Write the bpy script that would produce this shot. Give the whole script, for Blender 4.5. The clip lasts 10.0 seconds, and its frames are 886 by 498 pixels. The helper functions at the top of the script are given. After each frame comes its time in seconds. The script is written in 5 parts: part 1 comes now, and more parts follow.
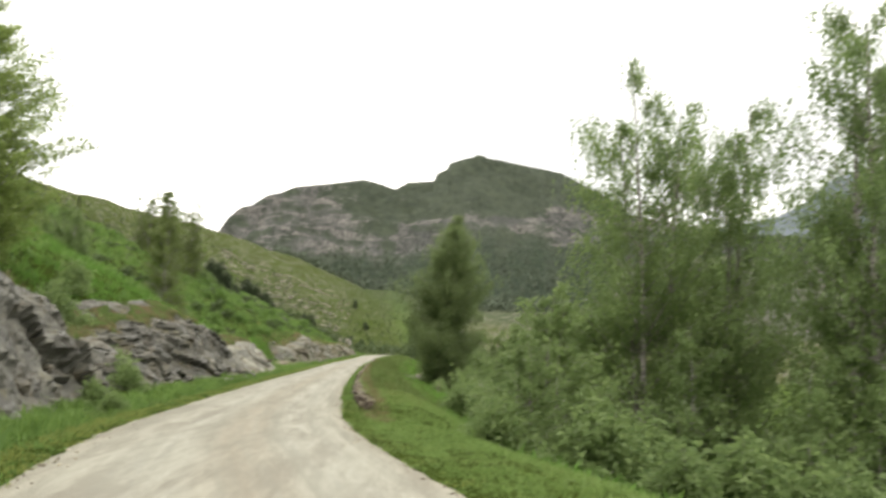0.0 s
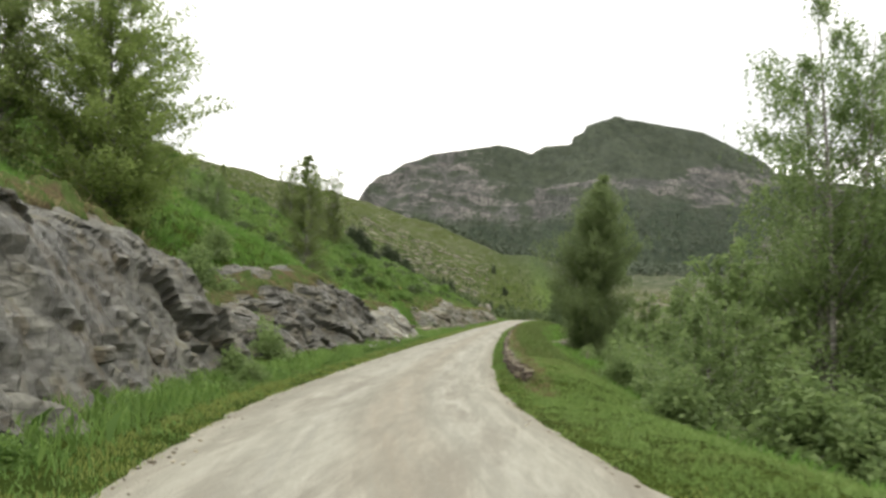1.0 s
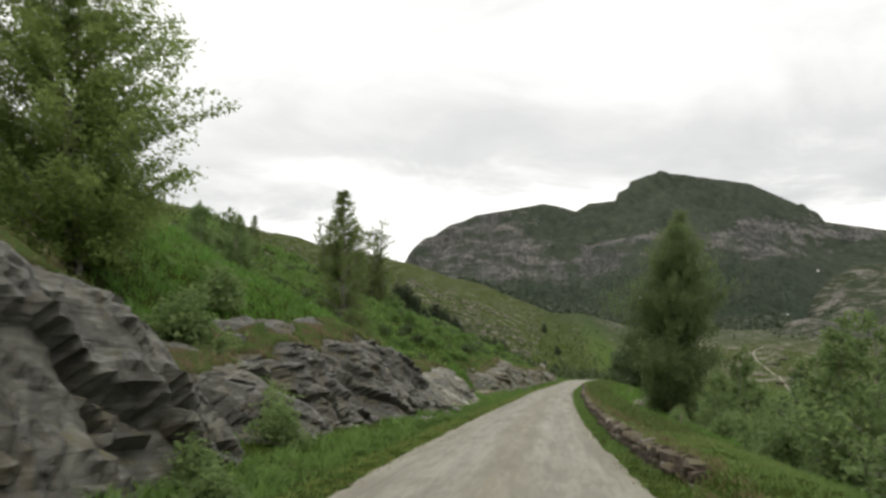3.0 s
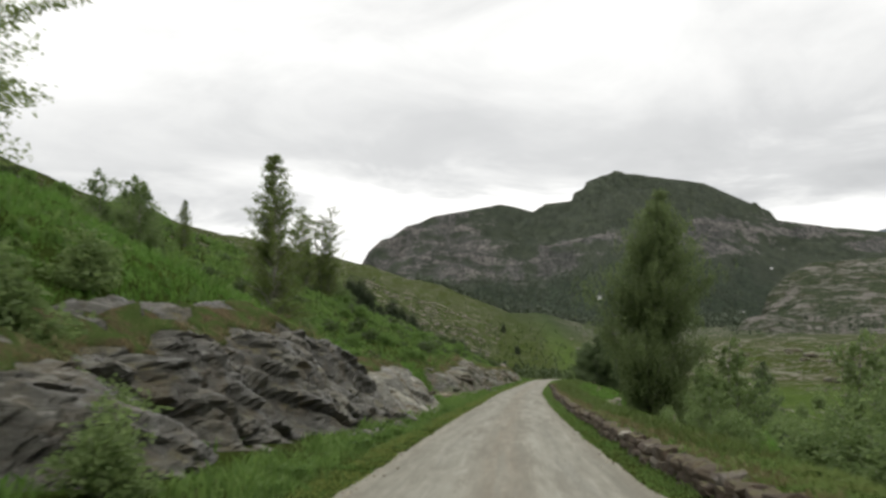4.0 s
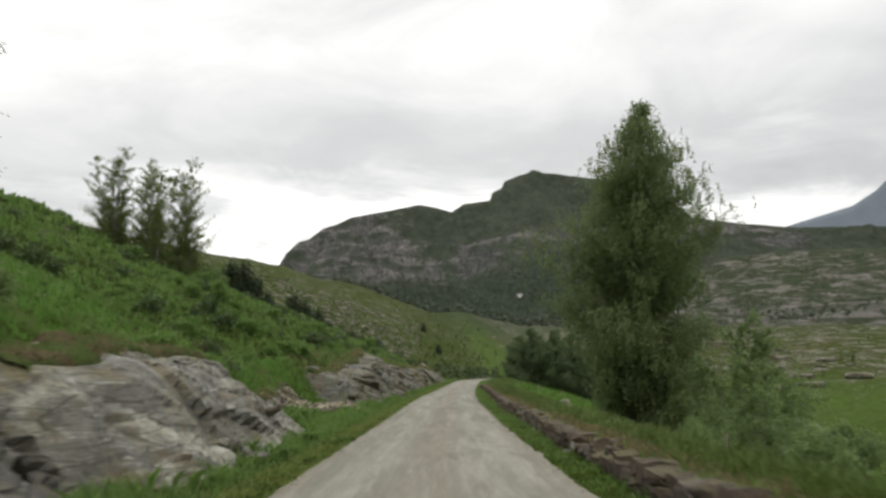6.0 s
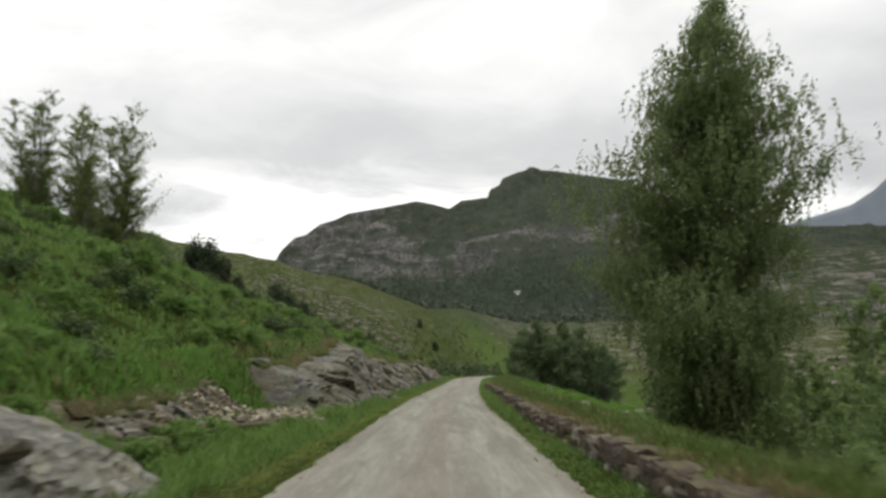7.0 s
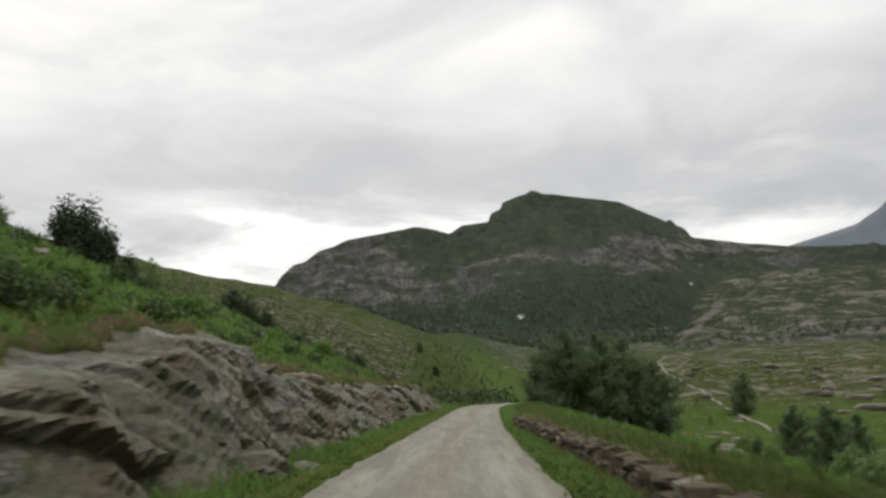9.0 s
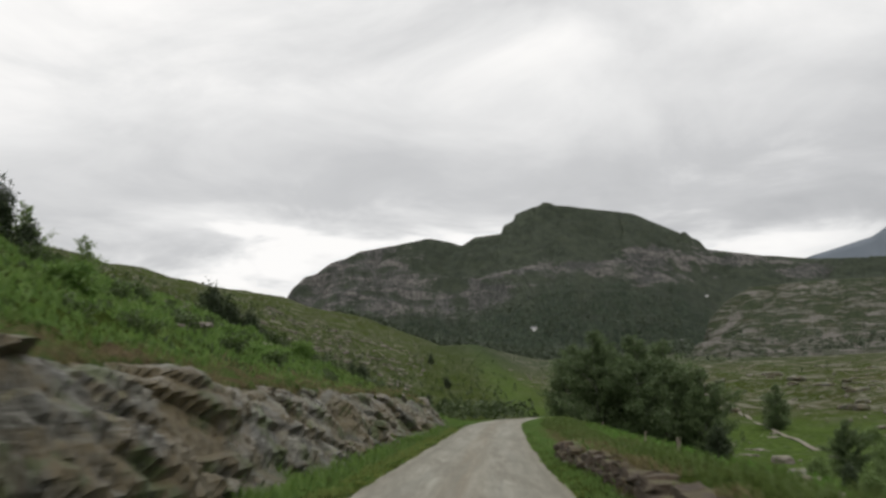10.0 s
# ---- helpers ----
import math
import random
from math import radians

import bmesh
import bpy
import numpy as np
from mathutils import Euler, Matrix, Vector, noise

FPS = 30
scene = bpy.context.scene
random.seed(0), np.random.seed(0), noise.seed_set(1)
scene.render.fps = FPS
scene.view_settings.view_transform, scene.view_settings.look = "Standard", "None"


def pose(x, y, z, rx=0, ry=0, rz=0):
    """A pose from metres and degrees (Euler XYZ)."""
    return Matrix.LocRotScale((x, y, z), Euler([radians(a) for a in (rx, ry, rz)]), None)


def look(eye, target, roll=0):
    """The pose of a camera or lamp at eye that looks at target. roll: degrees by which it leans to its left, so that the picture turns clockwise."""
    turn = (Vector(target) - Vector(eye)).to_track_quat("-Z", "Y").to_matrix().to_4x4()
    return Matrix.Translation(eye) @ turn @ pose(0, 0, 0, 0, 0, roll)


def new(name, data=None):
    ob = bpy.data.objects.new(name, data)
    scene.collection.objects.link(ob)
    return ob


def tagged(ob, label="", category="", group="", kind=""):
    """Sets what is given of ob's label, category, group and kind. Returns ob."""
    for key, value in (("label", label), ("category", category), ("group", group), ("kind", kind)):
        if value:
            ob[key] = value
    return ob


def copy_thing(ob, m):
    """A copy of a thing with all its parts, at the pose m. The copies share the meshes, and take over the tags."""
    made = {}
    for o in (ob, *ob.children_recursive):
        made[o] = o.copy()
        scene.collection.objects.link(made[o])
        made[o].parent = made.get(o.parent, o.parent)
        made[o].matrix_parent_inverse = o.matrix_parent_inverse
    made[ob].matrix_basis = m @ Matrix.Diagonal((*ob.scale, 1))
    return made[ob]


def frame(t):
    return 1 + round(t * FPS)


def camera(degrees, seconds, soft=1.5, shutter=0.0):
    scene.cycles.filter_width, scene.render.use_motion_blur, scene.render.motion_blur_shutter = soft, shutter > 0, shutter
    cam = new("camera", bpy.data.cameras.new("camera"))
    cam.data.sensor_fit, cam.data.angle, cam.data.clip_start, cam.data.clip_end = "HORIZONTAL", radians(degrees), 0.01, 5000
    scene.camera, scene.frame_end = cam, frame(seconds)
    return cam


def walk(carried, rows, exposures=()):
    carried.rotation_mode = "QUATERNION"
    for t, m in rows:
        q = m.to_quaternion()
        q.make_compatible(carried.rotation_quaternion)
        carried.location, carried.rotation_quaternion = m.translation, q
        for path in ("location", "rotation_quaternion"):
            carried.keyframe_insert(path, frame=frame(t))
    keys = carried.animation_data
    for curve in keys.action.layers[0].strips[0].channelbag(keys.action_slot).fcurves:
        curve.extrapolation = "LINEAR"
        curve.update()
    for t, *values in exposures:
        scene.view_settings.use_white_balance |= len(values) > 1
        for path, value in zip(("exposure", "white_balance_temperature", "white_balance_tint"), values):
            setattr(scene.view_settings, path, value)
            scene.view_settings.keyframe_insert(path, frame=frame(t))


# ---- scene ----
SCALE = 0.68  # the plan below is drawn in units of 0.68 m and set to true size at the end
cam = camera(49.629, 10.0, soft=2.8, shutter=0.4)
PATH = [
    (0, pose(0.000, 0.000, -0.194, 96.832, -3.079, -4.614)),
    (0.5, pose(-0.238, 1.346, -0.190, 94.954, -2.807, 0.476)),
    (1, pose(-0.449, 2.625, -0.190, 94.329, -2.967, 3.615)),
    (1.5, pose(-0.714, 4.182, -0.201, 94.783, -0.041, 6.392)),
    (2, pose(-1.061, 6.270, -0.204, 95.743, -0.520, 7.228)),
    (2.5, pose(-1.421, 8.636, -0.204, 97.715, -1.165, 7.242)),
    (4, pose(-2.502, 19.502, -0.231, 98.073, -0.517, 4.099)),
    (4.5, pose(-2.638, 24.235, -0.245, 98.204, 0.309, 2.459)),
    (5, pose(-2.638, 29.430, -0.224, 98.560, -0.451, 0.557)),
    (5.5, pose(-2.584, 34.809, -0.184, 98.157, 0.263, -0.409)),
    (6, pose(-2.523, 40.249, -0.156, 98.181, 1.033, -0.544)),
    (6.2, pose(-2.496, 42.609, -0.143, 98.047, 0.362, -0.061)),
    (7.3, pose(-2.339, 56.664, -0.034, 98.012, 0.916, -0.937)),
    (7.5, pose(-2.285, 59.296, -0.014, 97.247, 1.891, 0.114)),
    (8, pose(-2.122, 65.980, 0.041, 98.467, 2.402, 1.079)),
    (8.5, pose(-1.952, 72.835, 0.102, 96.808, 4.019, 1.692)),
    (9, pose(-1.802, 79.499, 0.190, 99.642, 1.515, -0.585)),
    (9.5, pose(-1.578, 86.149, 0.292, 99.000, 0.939, -0.215)),
    (10, pose(-1.326, 92.732, 0.394, 100.430, 1.390, 0.164)),
]
EXPOSURES = [(0, 1.12, 7050, 8), (0.5, 1.0, 6950, 8), (1, 0.93, 6900, 8), (1.5, 0.78, 6850, 8), (2, 0.55, 6800, 8), (2.5, 0.38, 6800, 8), (4, 0.14, 6700, 9), (6, 0.12, 6700, 9), (7.5, 0.12, 6700, 9), (8.5, 0.01, 6700, 10), (10, -0.16, 6650, 10)]
walk(cam, PATH, EXPOSURES)

# ---------------------------------------------------------------- world and sun
SUN_EL, SUN_ROT = radians(66), radians(135)
world = bpy.data.worlds.new("sky")
scene.world = world
world.use_nodes = True


class Nodes:
    """Short hand for building node trees."""

    def __init__(self, tree):
        self.tree = tree
        tree.nodes.clear()

    def add(self, kind, **values):
        node = self.tree.nodes.new(kind)
        for key, value in values.items():
            if key == "sets":
                for name, v in value.items():
                    node.inputs[name].default_value = v
            else:
                setattr(node, key, value)
        return node

    def link(self, a, b):
        self.tree.links.new(a, b)

    def math(self, op, a, b=None, clamp=False):
        node = self.add("ShaderNodeMath", operation=op, use_clamp=clamp)
        for i, v in enumerate((a, b)):
            if v is None:
                continue
            if isinstance(v, (int, float)):
                node.inputs[i].default_value = v
            else:
                self.link(v, node.inputs[i])
        return node.outputs[0]

    def vmath(self, op, a, b):
        node = self.add("ShaderNodeVectorMath", operation=op)
        for i, v in enumerate((a, b)):
            if isinstance(v, tuple):
                node.inputs[i].default_value = v
            else:
                self.link(v, node.inputs[i])
        return node.outputs[0]

    def noise(self, vec, scale, detail=4.0, rough=0.55, distort=0.0):
        node = self.add("ShaderNodeTexNoise", sets={"Scale": scale, "Detail": detail, "Roughness": rough, "Distortion": distort})
        if vec is not None:
            self.link(vec, node.inputs["Vector"])
        return node.outputs["Fac"]

    def ramp(self, fac, stops):
        node = self.add("ShaderNodeValToRGB")
        els = node.color_ramp.elements
        while len(els) < len(stops):
            els.new(0.5)
        for el, (p, c) in zip(els, stops):
            el.position = p
            el.color = (c, c, c, 1) if isinstance(c, (int, float)) else (*c, 1)
        self.link(fac, node.inputs[0])
        return node.outputs[0]

    def mix(self, fac, a, b):
        node = self.add("ShaderNodeMix", data_type="RGBA")
        for key, v in (("Factor", fac), ("A", a), ("B", b)):
            socket = [s for s in node.inputs if s.name == key and s.enabled and (key == "Factor" or s.type == "RGBA")][0]
            if isinstance(v, tuple):
                socket.default_value = (*v, 1)
            elif isinstance(v, (int, float)):
                socket.default_value = v
            else:
                self.link(v, socket)
        return [s for s in node.outputs if s.type == "RGBA"][0]


n = Nodes(world.node_tree)
sky = n.add("ShaderNodeTexSky", sky_type="NISHITA", sun_disc=False, sun_elevation=SUN_EL, sun_rotation=SUN_ROT)
way = n.add("ShaderNodeTexCoord").outputs["Generated"]
split = n.add("ShaderNodeSeparateXYZ")
n.link(way, split.inputs[0])
lift = n.math("ADD", n.math("MAXIMUM", split.outputs[2], 0.0), 0.16)
plane = n.add("ShaderNodeCombineXYZ")
n.link(n.math("DIVIDE", split.outputs[0], lift), plane.inputs[0])
n.link(n.math("DIVIDE", split.outputs[1], lift), plane.inputs[1])
rolls = n.noise(n.vmath("ADD", plane.outputs[0], (3.1, 0.4, 0.0)), 0.75, 7.0, 0.52, 0.35)
billows = n.noise(n.vmath("ADD", plane.outputs[0], (7.7, 5.2, 1.0)), 2.1, 7.0, 0.58, 0.5)
# a lower deck of grey cloud with a bright gap under it and thinner cloud above, over the whole sky
across = n.math("DIVIDE", split.outputs[0], n.math("ADD", n.math("ABSOLUTE", split.outputs[1]), 0.2))
height = n.math("SUBTRACT", split.outputs[2], n.math("MULTIPLY", across, 0.06))
height = n.math("ADD", height, n.math("MULTIPLY", n.math("SUBTRACT", billows, 0.5), 0.10))
height = n.math("ADD", height, n.math("MULTIPLY", n.math("SUBTRACT", rolls, 0.5), 0.16))
deck = n.ramp(height, [(0.0, 0.36), (0.165, 0.36), (0.198, 0.58), (0.235, 0.63), (0.285, 0.56), (0.36, 0.44), (0.6, 0.42)])
dense = n.math("ADD", n.math("MULTIPLY", deck, 0.50), n.math("ADD", n.math("MULTIPLY", rolls, 0.28), n.math("MULTIPLY", billows, 0.22)))
dense = n.math("ADD", dense, n.math("MULTIPLY", across, 0.07))
cloud = n.ramp(dense, [(0.445, (1.0, 1.0, 1.0)), (0.49, (0.83, 0.84, 0.85)), (0.56, (0.60, 0.612, 0.63)), (0.66, (0.45, 0.462, 0.48))])
bg_sky = n.add("ShaderNodeBackground", sets={"Strength": 0.06})
n.link(sky.outputs[0], bg_sky.inputs["Color"])
bg_cloud = n.add("ShaderNodeBackground", sets={"Strength": 1.16})
n.link(cloud, bg_cloud.inputs["Color"])
both = n.add("ShaderNodeMixShader", sets={"Fac": 0.93})
n.link(bg_sky.outputs[0], both.inputs[1])
n.link(bg_cloud.outputs[0], both.inputs[2])
n.link(both.outputs[0], n.add("ShaderNodeOutputWorld").inputs[0])

sun = new("sun", bpy.data.lights.new("sun", "SUN"))
sun.data.energy, sun.data.angle, sun.data.color = 1.4, radians(30), (1.0, 0.96, 0.9)
sun.matrix_world = look((50, 10, 160), (0, 60, 0))


# ---------------------------------------------------------------- materials
def material(name, build):
    mat = bpy.data.materials.new(name)
    mat.use_nodes = True
    m = Nodes(mat.node_tree)
    shader = m.add("ShaderNodeBsdfPrincipled")
    m.link(shader.outputs[0], m.add("ShaderNodeOutputMaterial").inputs[0])
    build(m, shader)
    return mat


def place_of(m):
    """The place in units of the plan."""
    return m.vmath("MULTIPLY", m.add("ShaderNodeNewGeometry").outputs["Position"], (1 / SCALE, 1 / SCALE, 1 / SCALE))


def bump(m, shader, height, strength, distance):
    node = m.add("ShaderNodeBump", sets={"Strength": strength, "Distance": distance})
    m.link(height, node.inputs["Height"])
    m.link(node.outputs[0], shader.inputs["Normal"])


def flat_up(m):
    """How far the surface faces up, 0 to 1."""
    parts = m.add("ShaderNodeSeparateXYZ")
    m.link(m.add("ShaderNodeNewGeometry").outputs["Normal"], parts.inputs[0])
    return parts.outputs[2]


def gravel_build(m, s):
    p = place_of(m)
    across = m.add("ShaderNodeAttribute", attribute_name="across").outputs["Fac"]
    wheel = m.ramp(m.math("ABSOLUTE", m.math("SUBTRACT", m.math("ABSOLUTE", across), 0.45)), [(0.05, 1.0), (0.27, 0.0)])
    edge = m.ramp(m.math("ABSOLUTE", across), [(0.78, 0.0), (0.98, 1.0)])
    pool_way = m.add("ShaderNodeMapping", sets={"Scale": (1.0, 0.10, 1.0)})
    m.link(p, pool_way.inputs["Vector"])
    along = m.add("ShaderNodeSeparateXYZ")
    m.link(p, along.inputs[0])
    lane = m.add("ShaderNodeCombineXYZ")
    m.link(m.math("MULTIPLY", across, 2.0), lane.inputs[0])
    m.link(m.math("MULTIPLY", along.outputs[1], 0.022), lane.inputs[1])
    streak = m.noise(lane.outputs[0], 2.4, 6.0, 0.66)
    dust = m.noise(lane.outputs[0], 5.0, 5.0, 0.7, 0.3)
    patch = m.noise(pool_way.outputs[0], 1.3, 7.0, 0.72, 0.15)
    grain = m.noise(p, 42.0, 3.0, 0.7)
    pebble = m.add("ShaderNodeTexVoronoi", sets={"Scale": 26.0})
    m.link(p, pebble.inputs["Vector"])
    base = m.mix(m.ramp(streak, [(0.38, 0.0), (0.62, 1.0)]), (0.158, 0.155, 0.122), (0.290, 0.286, 0.236))
    base = m.mix(m.math("MULTIPLY", wheel, 0.35), base, (0.318, 0.318, 0.27))
    crown = m.math("MULTIPLY", m.ramp(m.math("ABSOLUTE", across), [(0.08, 1.0), (0.28, 0.0)]), m.ramp(dust, [(0.36, 0.1), (0.6, 0.8)]))
    base = m.mix(crown, base, (0.195, 0.168, 0.122))
    base = m.mix(m.math("MULTIPLY", m.ramp(dust, [(0.50, 0.0), (0.64, 1.0)]), m.math("MULTIPLY", wheel, 0.55)), base, (0.165, 0.166, 0.145))
    damp = m.math("MULTIPLY", m.ramp(patch, [(0.47, 0.0), (0.60, 1.0)]), m.ramp(streak, [(0.35, 0.35), (0.6, 1.0)]))
    base = m.mix(m.math("MULTIPLY", damp, 0.8), base, (0.125, 0.112, 0.085))
    mottle = m.noise(pool_way.outputs[0], 5.5, 7.0, 0.75, 0.2)
    base = m.mix(m.math("MULTIPLY", m.ramp(mottle, [(0.42, 0.0), (0.62, 1.0)]), 0.34), base, (0.122, 0.115, 0.09))
    base = m.mix(m.math("MULTIPLY", m.ramp(mottle, [(0.36, 1.0), (0.46, 0.0)]), 0.2), base, (0.32, 0.318, 0.265))
    base = m.mix(m.math("MULTIPLY", edge, 0.4), base, (0.17, 0.15, 0.105))
    base = m.mix(m.math("MULTIPLY", m.ramp(grain, [(0.35, 1.0), (0.6, 0.0)]), 0.35), base, (0.12, 0.11, 0.095))
    m.link(base, s.inputs["Base Color"])
    s.inputs["Roughness"].default_value = 0.85
    bump(m, s, m.math("ADD", pebble.outputs["Distance"], m.math("MULTIPLY", patch, 2.0)), 0.5, 0.02)


def turf_build(m, s):
    p = place_of(m)
    big = m.noise(p, 0.07, 5.0, 0.6)
    mid = m.noise(p, 0.45, 6.0, 0.65, 0.4)
    fine = m.noise(p, 5.0, 5.0, 0.7)
    base = m.mix(m.ramp(mid, [(0.35, 0.0), (0.65, 1.0)]), (0.042, 0.066, 0.016), (0.059, 0.084, 0.018))
    base = m.mix(m.ramp(big, [(0.46, 0.0), (0.64, 0.6)]), base, (0.059, 0.067, 0.024))
    base = m.mix(m.ramp(fine, [(0.3, 0.7), (0.55, 0.0)]), base, (0.013, 0.021, 0.006))
    tuft = m.noise(p, 0.16, 7.0, 0.7, 0.5)
    base = m.mix(m.ramp(tuft, [(0.56, 0.0), (0.64, 0.7)]), base, (0.018, 0.031, 0.010))
    meadow = m.add("ShaderNodeAttribute", attribute_name="meadow").outputs["Fac"]
    base = m.mix(m.math("MULTIPLY", meadow, 0.75), base, m.mix(m.ramp(mid, [(0.35, 0.0), (0.65, 1.0)]), (0.045, 0.078, 0.020), (0.100, 0.150, 0.040)))
    # rough moor on the valley floor, woods far up it
    moor = m.add("ShaderNodeAttribute", attribute_name="moor").outputs["Fac"]
    wooded = m.add("ShaderNodeAttribute", attribute_name="wooded").outputs["Fac"]
    rough = m.noise(p, 0.035, 8.0, 0.7, 0.8)
    base = m.mix(m.math("MULTIPLY", m.ramp(rough, [(0.46, 0.0), (0.58, 0.65)]), moor), base, (0.075, 0.074, 0.036))
    base = m.mix(wooded, base, m.mix(m.ramp(tuft, [(0.4, 0.0), (0.6, 1.0)]), (0.024, 0.037, 0.022), (0.062, 0.082, 0.042)))
    # bare rock where it is steep, and in patches on the open hill
    attr = m.add("ShaderNodeAttribute", attribute_name="stony").outputs["Fac"]
    crag = m.noise(p, 0.11, 8.0, 0.72, 0.8)
    speck = m.noise(p, 0.42, 6.0, 0.66, 0.5)
    bare = m.math("MULTIPLY", m.math("MAXIMUM", m.ramp(crag, [(0.57, 0.0), (0.60, 1.0)]), m.ramp(speck, [(0.565, 0.0), (0.60, 0.9)])), attr)
    bare = m.math("MAXIMUM", bare, m.math("MULTIPLY", m.ramp(m.noise(p, 0.06, 9.0, 0.75, 0.6), [(0.52, 0.0), (0.60, 0.85)]), moor))
    heath = m.noise(p, 0.05, 8.0, 0.72, 0.7)
    base = m.mix(m.math("MULTIPLY", m.ramp(heath, [(0.46, 0.0), (0.56, 0.75)]), attr), base, (0.038, 0.046, 0.018))
    stone = m.mix(m.noise(p, 0.8, 6.0, 0.7), (0.11, 0.104, 0.085), (0.30, 0.285, 0.245))
    m.link(m.mix(bare, base, stone), s.inputs["Base Color"])
    s.inputs["Roughness"].default_value = 1.0
    s.inputs["Specular IOR Level"].default_value = 0.0
    bump(m, s, m.math("ADD", m.math("MULTIPLY", mid, 1.5), fine), 0.9, 0.25)


def rock_build(m, s, overgrown=0.0, tone=0.86):
    p = place_of(m)
    bed = m.add("ShaderNodeMapping", sets={"Rotation": (radians(24), radians(-14), 0.0), "Scale": (0.5, 0.35, 2.6)})
    m.link(p, bed.inputs["Vector"])
    strata = m.noise(bed.outputs[0], 1.6, 8.0, 0.68, 0.5)
    stain = m.noise(p, 0.5, 6.0, 0.62, 0.7)
    fine = m.noise(p, 9.0, 6.0, 0.72)
    cracks = m.add("ShaderNodeTexVoronoi", feature="DISTANCE_TO_EDGE", sets={"Scale": 1.1})
    m.link(m.vmath("ADD", bed.outputs[0], (0.183, 0.091, 0.314)), cracks.inputs["Vector"])
    base = m.mix(m.ramp(strata, [(0.34, 0.0), (0.66, 1.0)]), (0.040, 0.040, 0.034), (0.200, 0.197, 0.166))
    base = m.mix(m.ramp(stain, [(0.44, 0.0), (0.56, 0.9)]), base, (0.046, 0.045, 0.035))
    base = m.mix(m.ramp(stain, [(0.33, 0.8), (0.43, 0.0)]), base, (0.30, 0.295, 0.245))
    base = m.mix(m.ramp(m.noise(p, 0.8, 6.0, 0.66, 0.9), [(0.50, 0.0), (0.62, 0.75)]), base, (0.105, 0.081, 0.043))
    # pale glints of sky light, painted into the colour of upward faces
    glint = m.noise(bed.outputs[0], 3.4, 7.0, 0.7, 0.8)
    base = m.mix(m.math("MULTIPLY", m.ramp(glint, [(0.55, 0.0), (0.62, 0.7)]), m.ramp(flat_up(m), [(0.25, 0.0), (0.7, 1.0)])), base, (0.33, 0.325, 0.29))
    base = m.mix(m.ramp(cracks.outputs["Distance"], [(0.0, 0.9), (0.035, 0.0)]), base, (0.023, 0.020, 0.015))
    moss = m.math("MULTIPLY", m.ramp(m.noise(p, 0.9, 6.0, 0.7, 0.5), [(0.52, 0.0), (0.62, 1.0)]), m.ramp(flat_up(m), [(0.45, 0.0), (0.8, 1.0)]))
    base = m.mix(m.math("MULTIPLY", moss, 0.8), base, (0.118, 0.105, 0.035))
    if overgrown:
        soil = m.noise(p, 0.33, 7.0, 0.68, 0.9)
        base = m.mix(m.ramp(soil, [(0.44, 0.0), (0.54, overgrown)]), base, (0.101, 0.077, 0.035))
        base = m.mix(m.ramp(m.noise(p, 0.7, 6.0, 0.7, 0.4), [(0.52, 0.0), (0.60, overgrown)]), base, (0.055, 0.077, 0.020))
    base = m.mix(m.math("MULTIPLY", m.ramp(fine, [(0.4, 0.8), (0.6, 0.0)]), 0.5), base, (0.055, 0.055, 0.041))
    base = m.vmath("MULTIPLY", base, (tone, tone, tone))
    m.link(base, s.inputs["Base Color"])
    m.link(m.ramp(stain, [(0.40, 0.58), (0.62, 0.27)]), s.inputs["Roughness"])
    s.inputs["Specular IOR Level"].default_value = 0.4
    bump(m, s, m.math("ADD", m.math("MULTIPLY", strata, 2.0), m.math("MULTIPLY", fine, 0.7)), 0.6, 0.10)


def sod_build(m, s):
    p = place_of(m)
    a, b = m.noise(p, 1.1, 6.0, 0.68, 0.5), m.noise(p, 8.0, 5.0, 0.72)
    base = m.mix(m.ramp(b, [(0.35, 0.0), (0.65, 1.0)]), (0.045, 0.036, 0.022), (0.130, 0.104, 0.062))
    base = m.mix(m.ramp(a, [(0.42, 0.0), (0.54, 0.9)]), base, (0.055, 0.088, 0.026))
    m.link(base, s.inputs["Base Color"])
    s.inputs["Roughness"].default_value = 1.0
    s.inputs["Specular IOR Level"].default_value = 0.0
    bump(m, s, m.math("ADD", a, b), 0.9, 0.08)


def boulder_build(m, s):
    p = place_of(m)
    a, b = m.noise(p, 1.3, 6.0, 0.65), m.noise(p, 14.0, 5.0, 0.7)
    base = m.mix(m.ramp(a, [(0.35, 0.0), (0.65, 1.0)]), (0.12, 0.11, 0.10), (0.33, 0.31, 0.28))
    base = m.mix(m.ramp(b, [(0.35, 0.6), (0.55, 0.0)]), base, (0.09, 0.085, 0.075))
    rnd = m.add("ShaderNodeObjectInfo").outputs["Random"]
    base = m.mix(m.math("MULTIPLY", rnd, 0.45), base, (0.15, 0.10, 0.065))
    base = m.mix(m.math("MULTIPLY", m.ramp(flat_up(m), [(0.5, 0.0), (0.9, 1.0)]), m.ramp(a, [(0.5, 0.0), (0.6, 0.8)])), base, (0.10, 0.12, 0.035))
    m.link(base, s.inputs["Base Color"])
    s.inputs["Roughness"].default_value = 0.85
    bump(m, s, m.math("ADD", a, b), 0.7, 0.04)


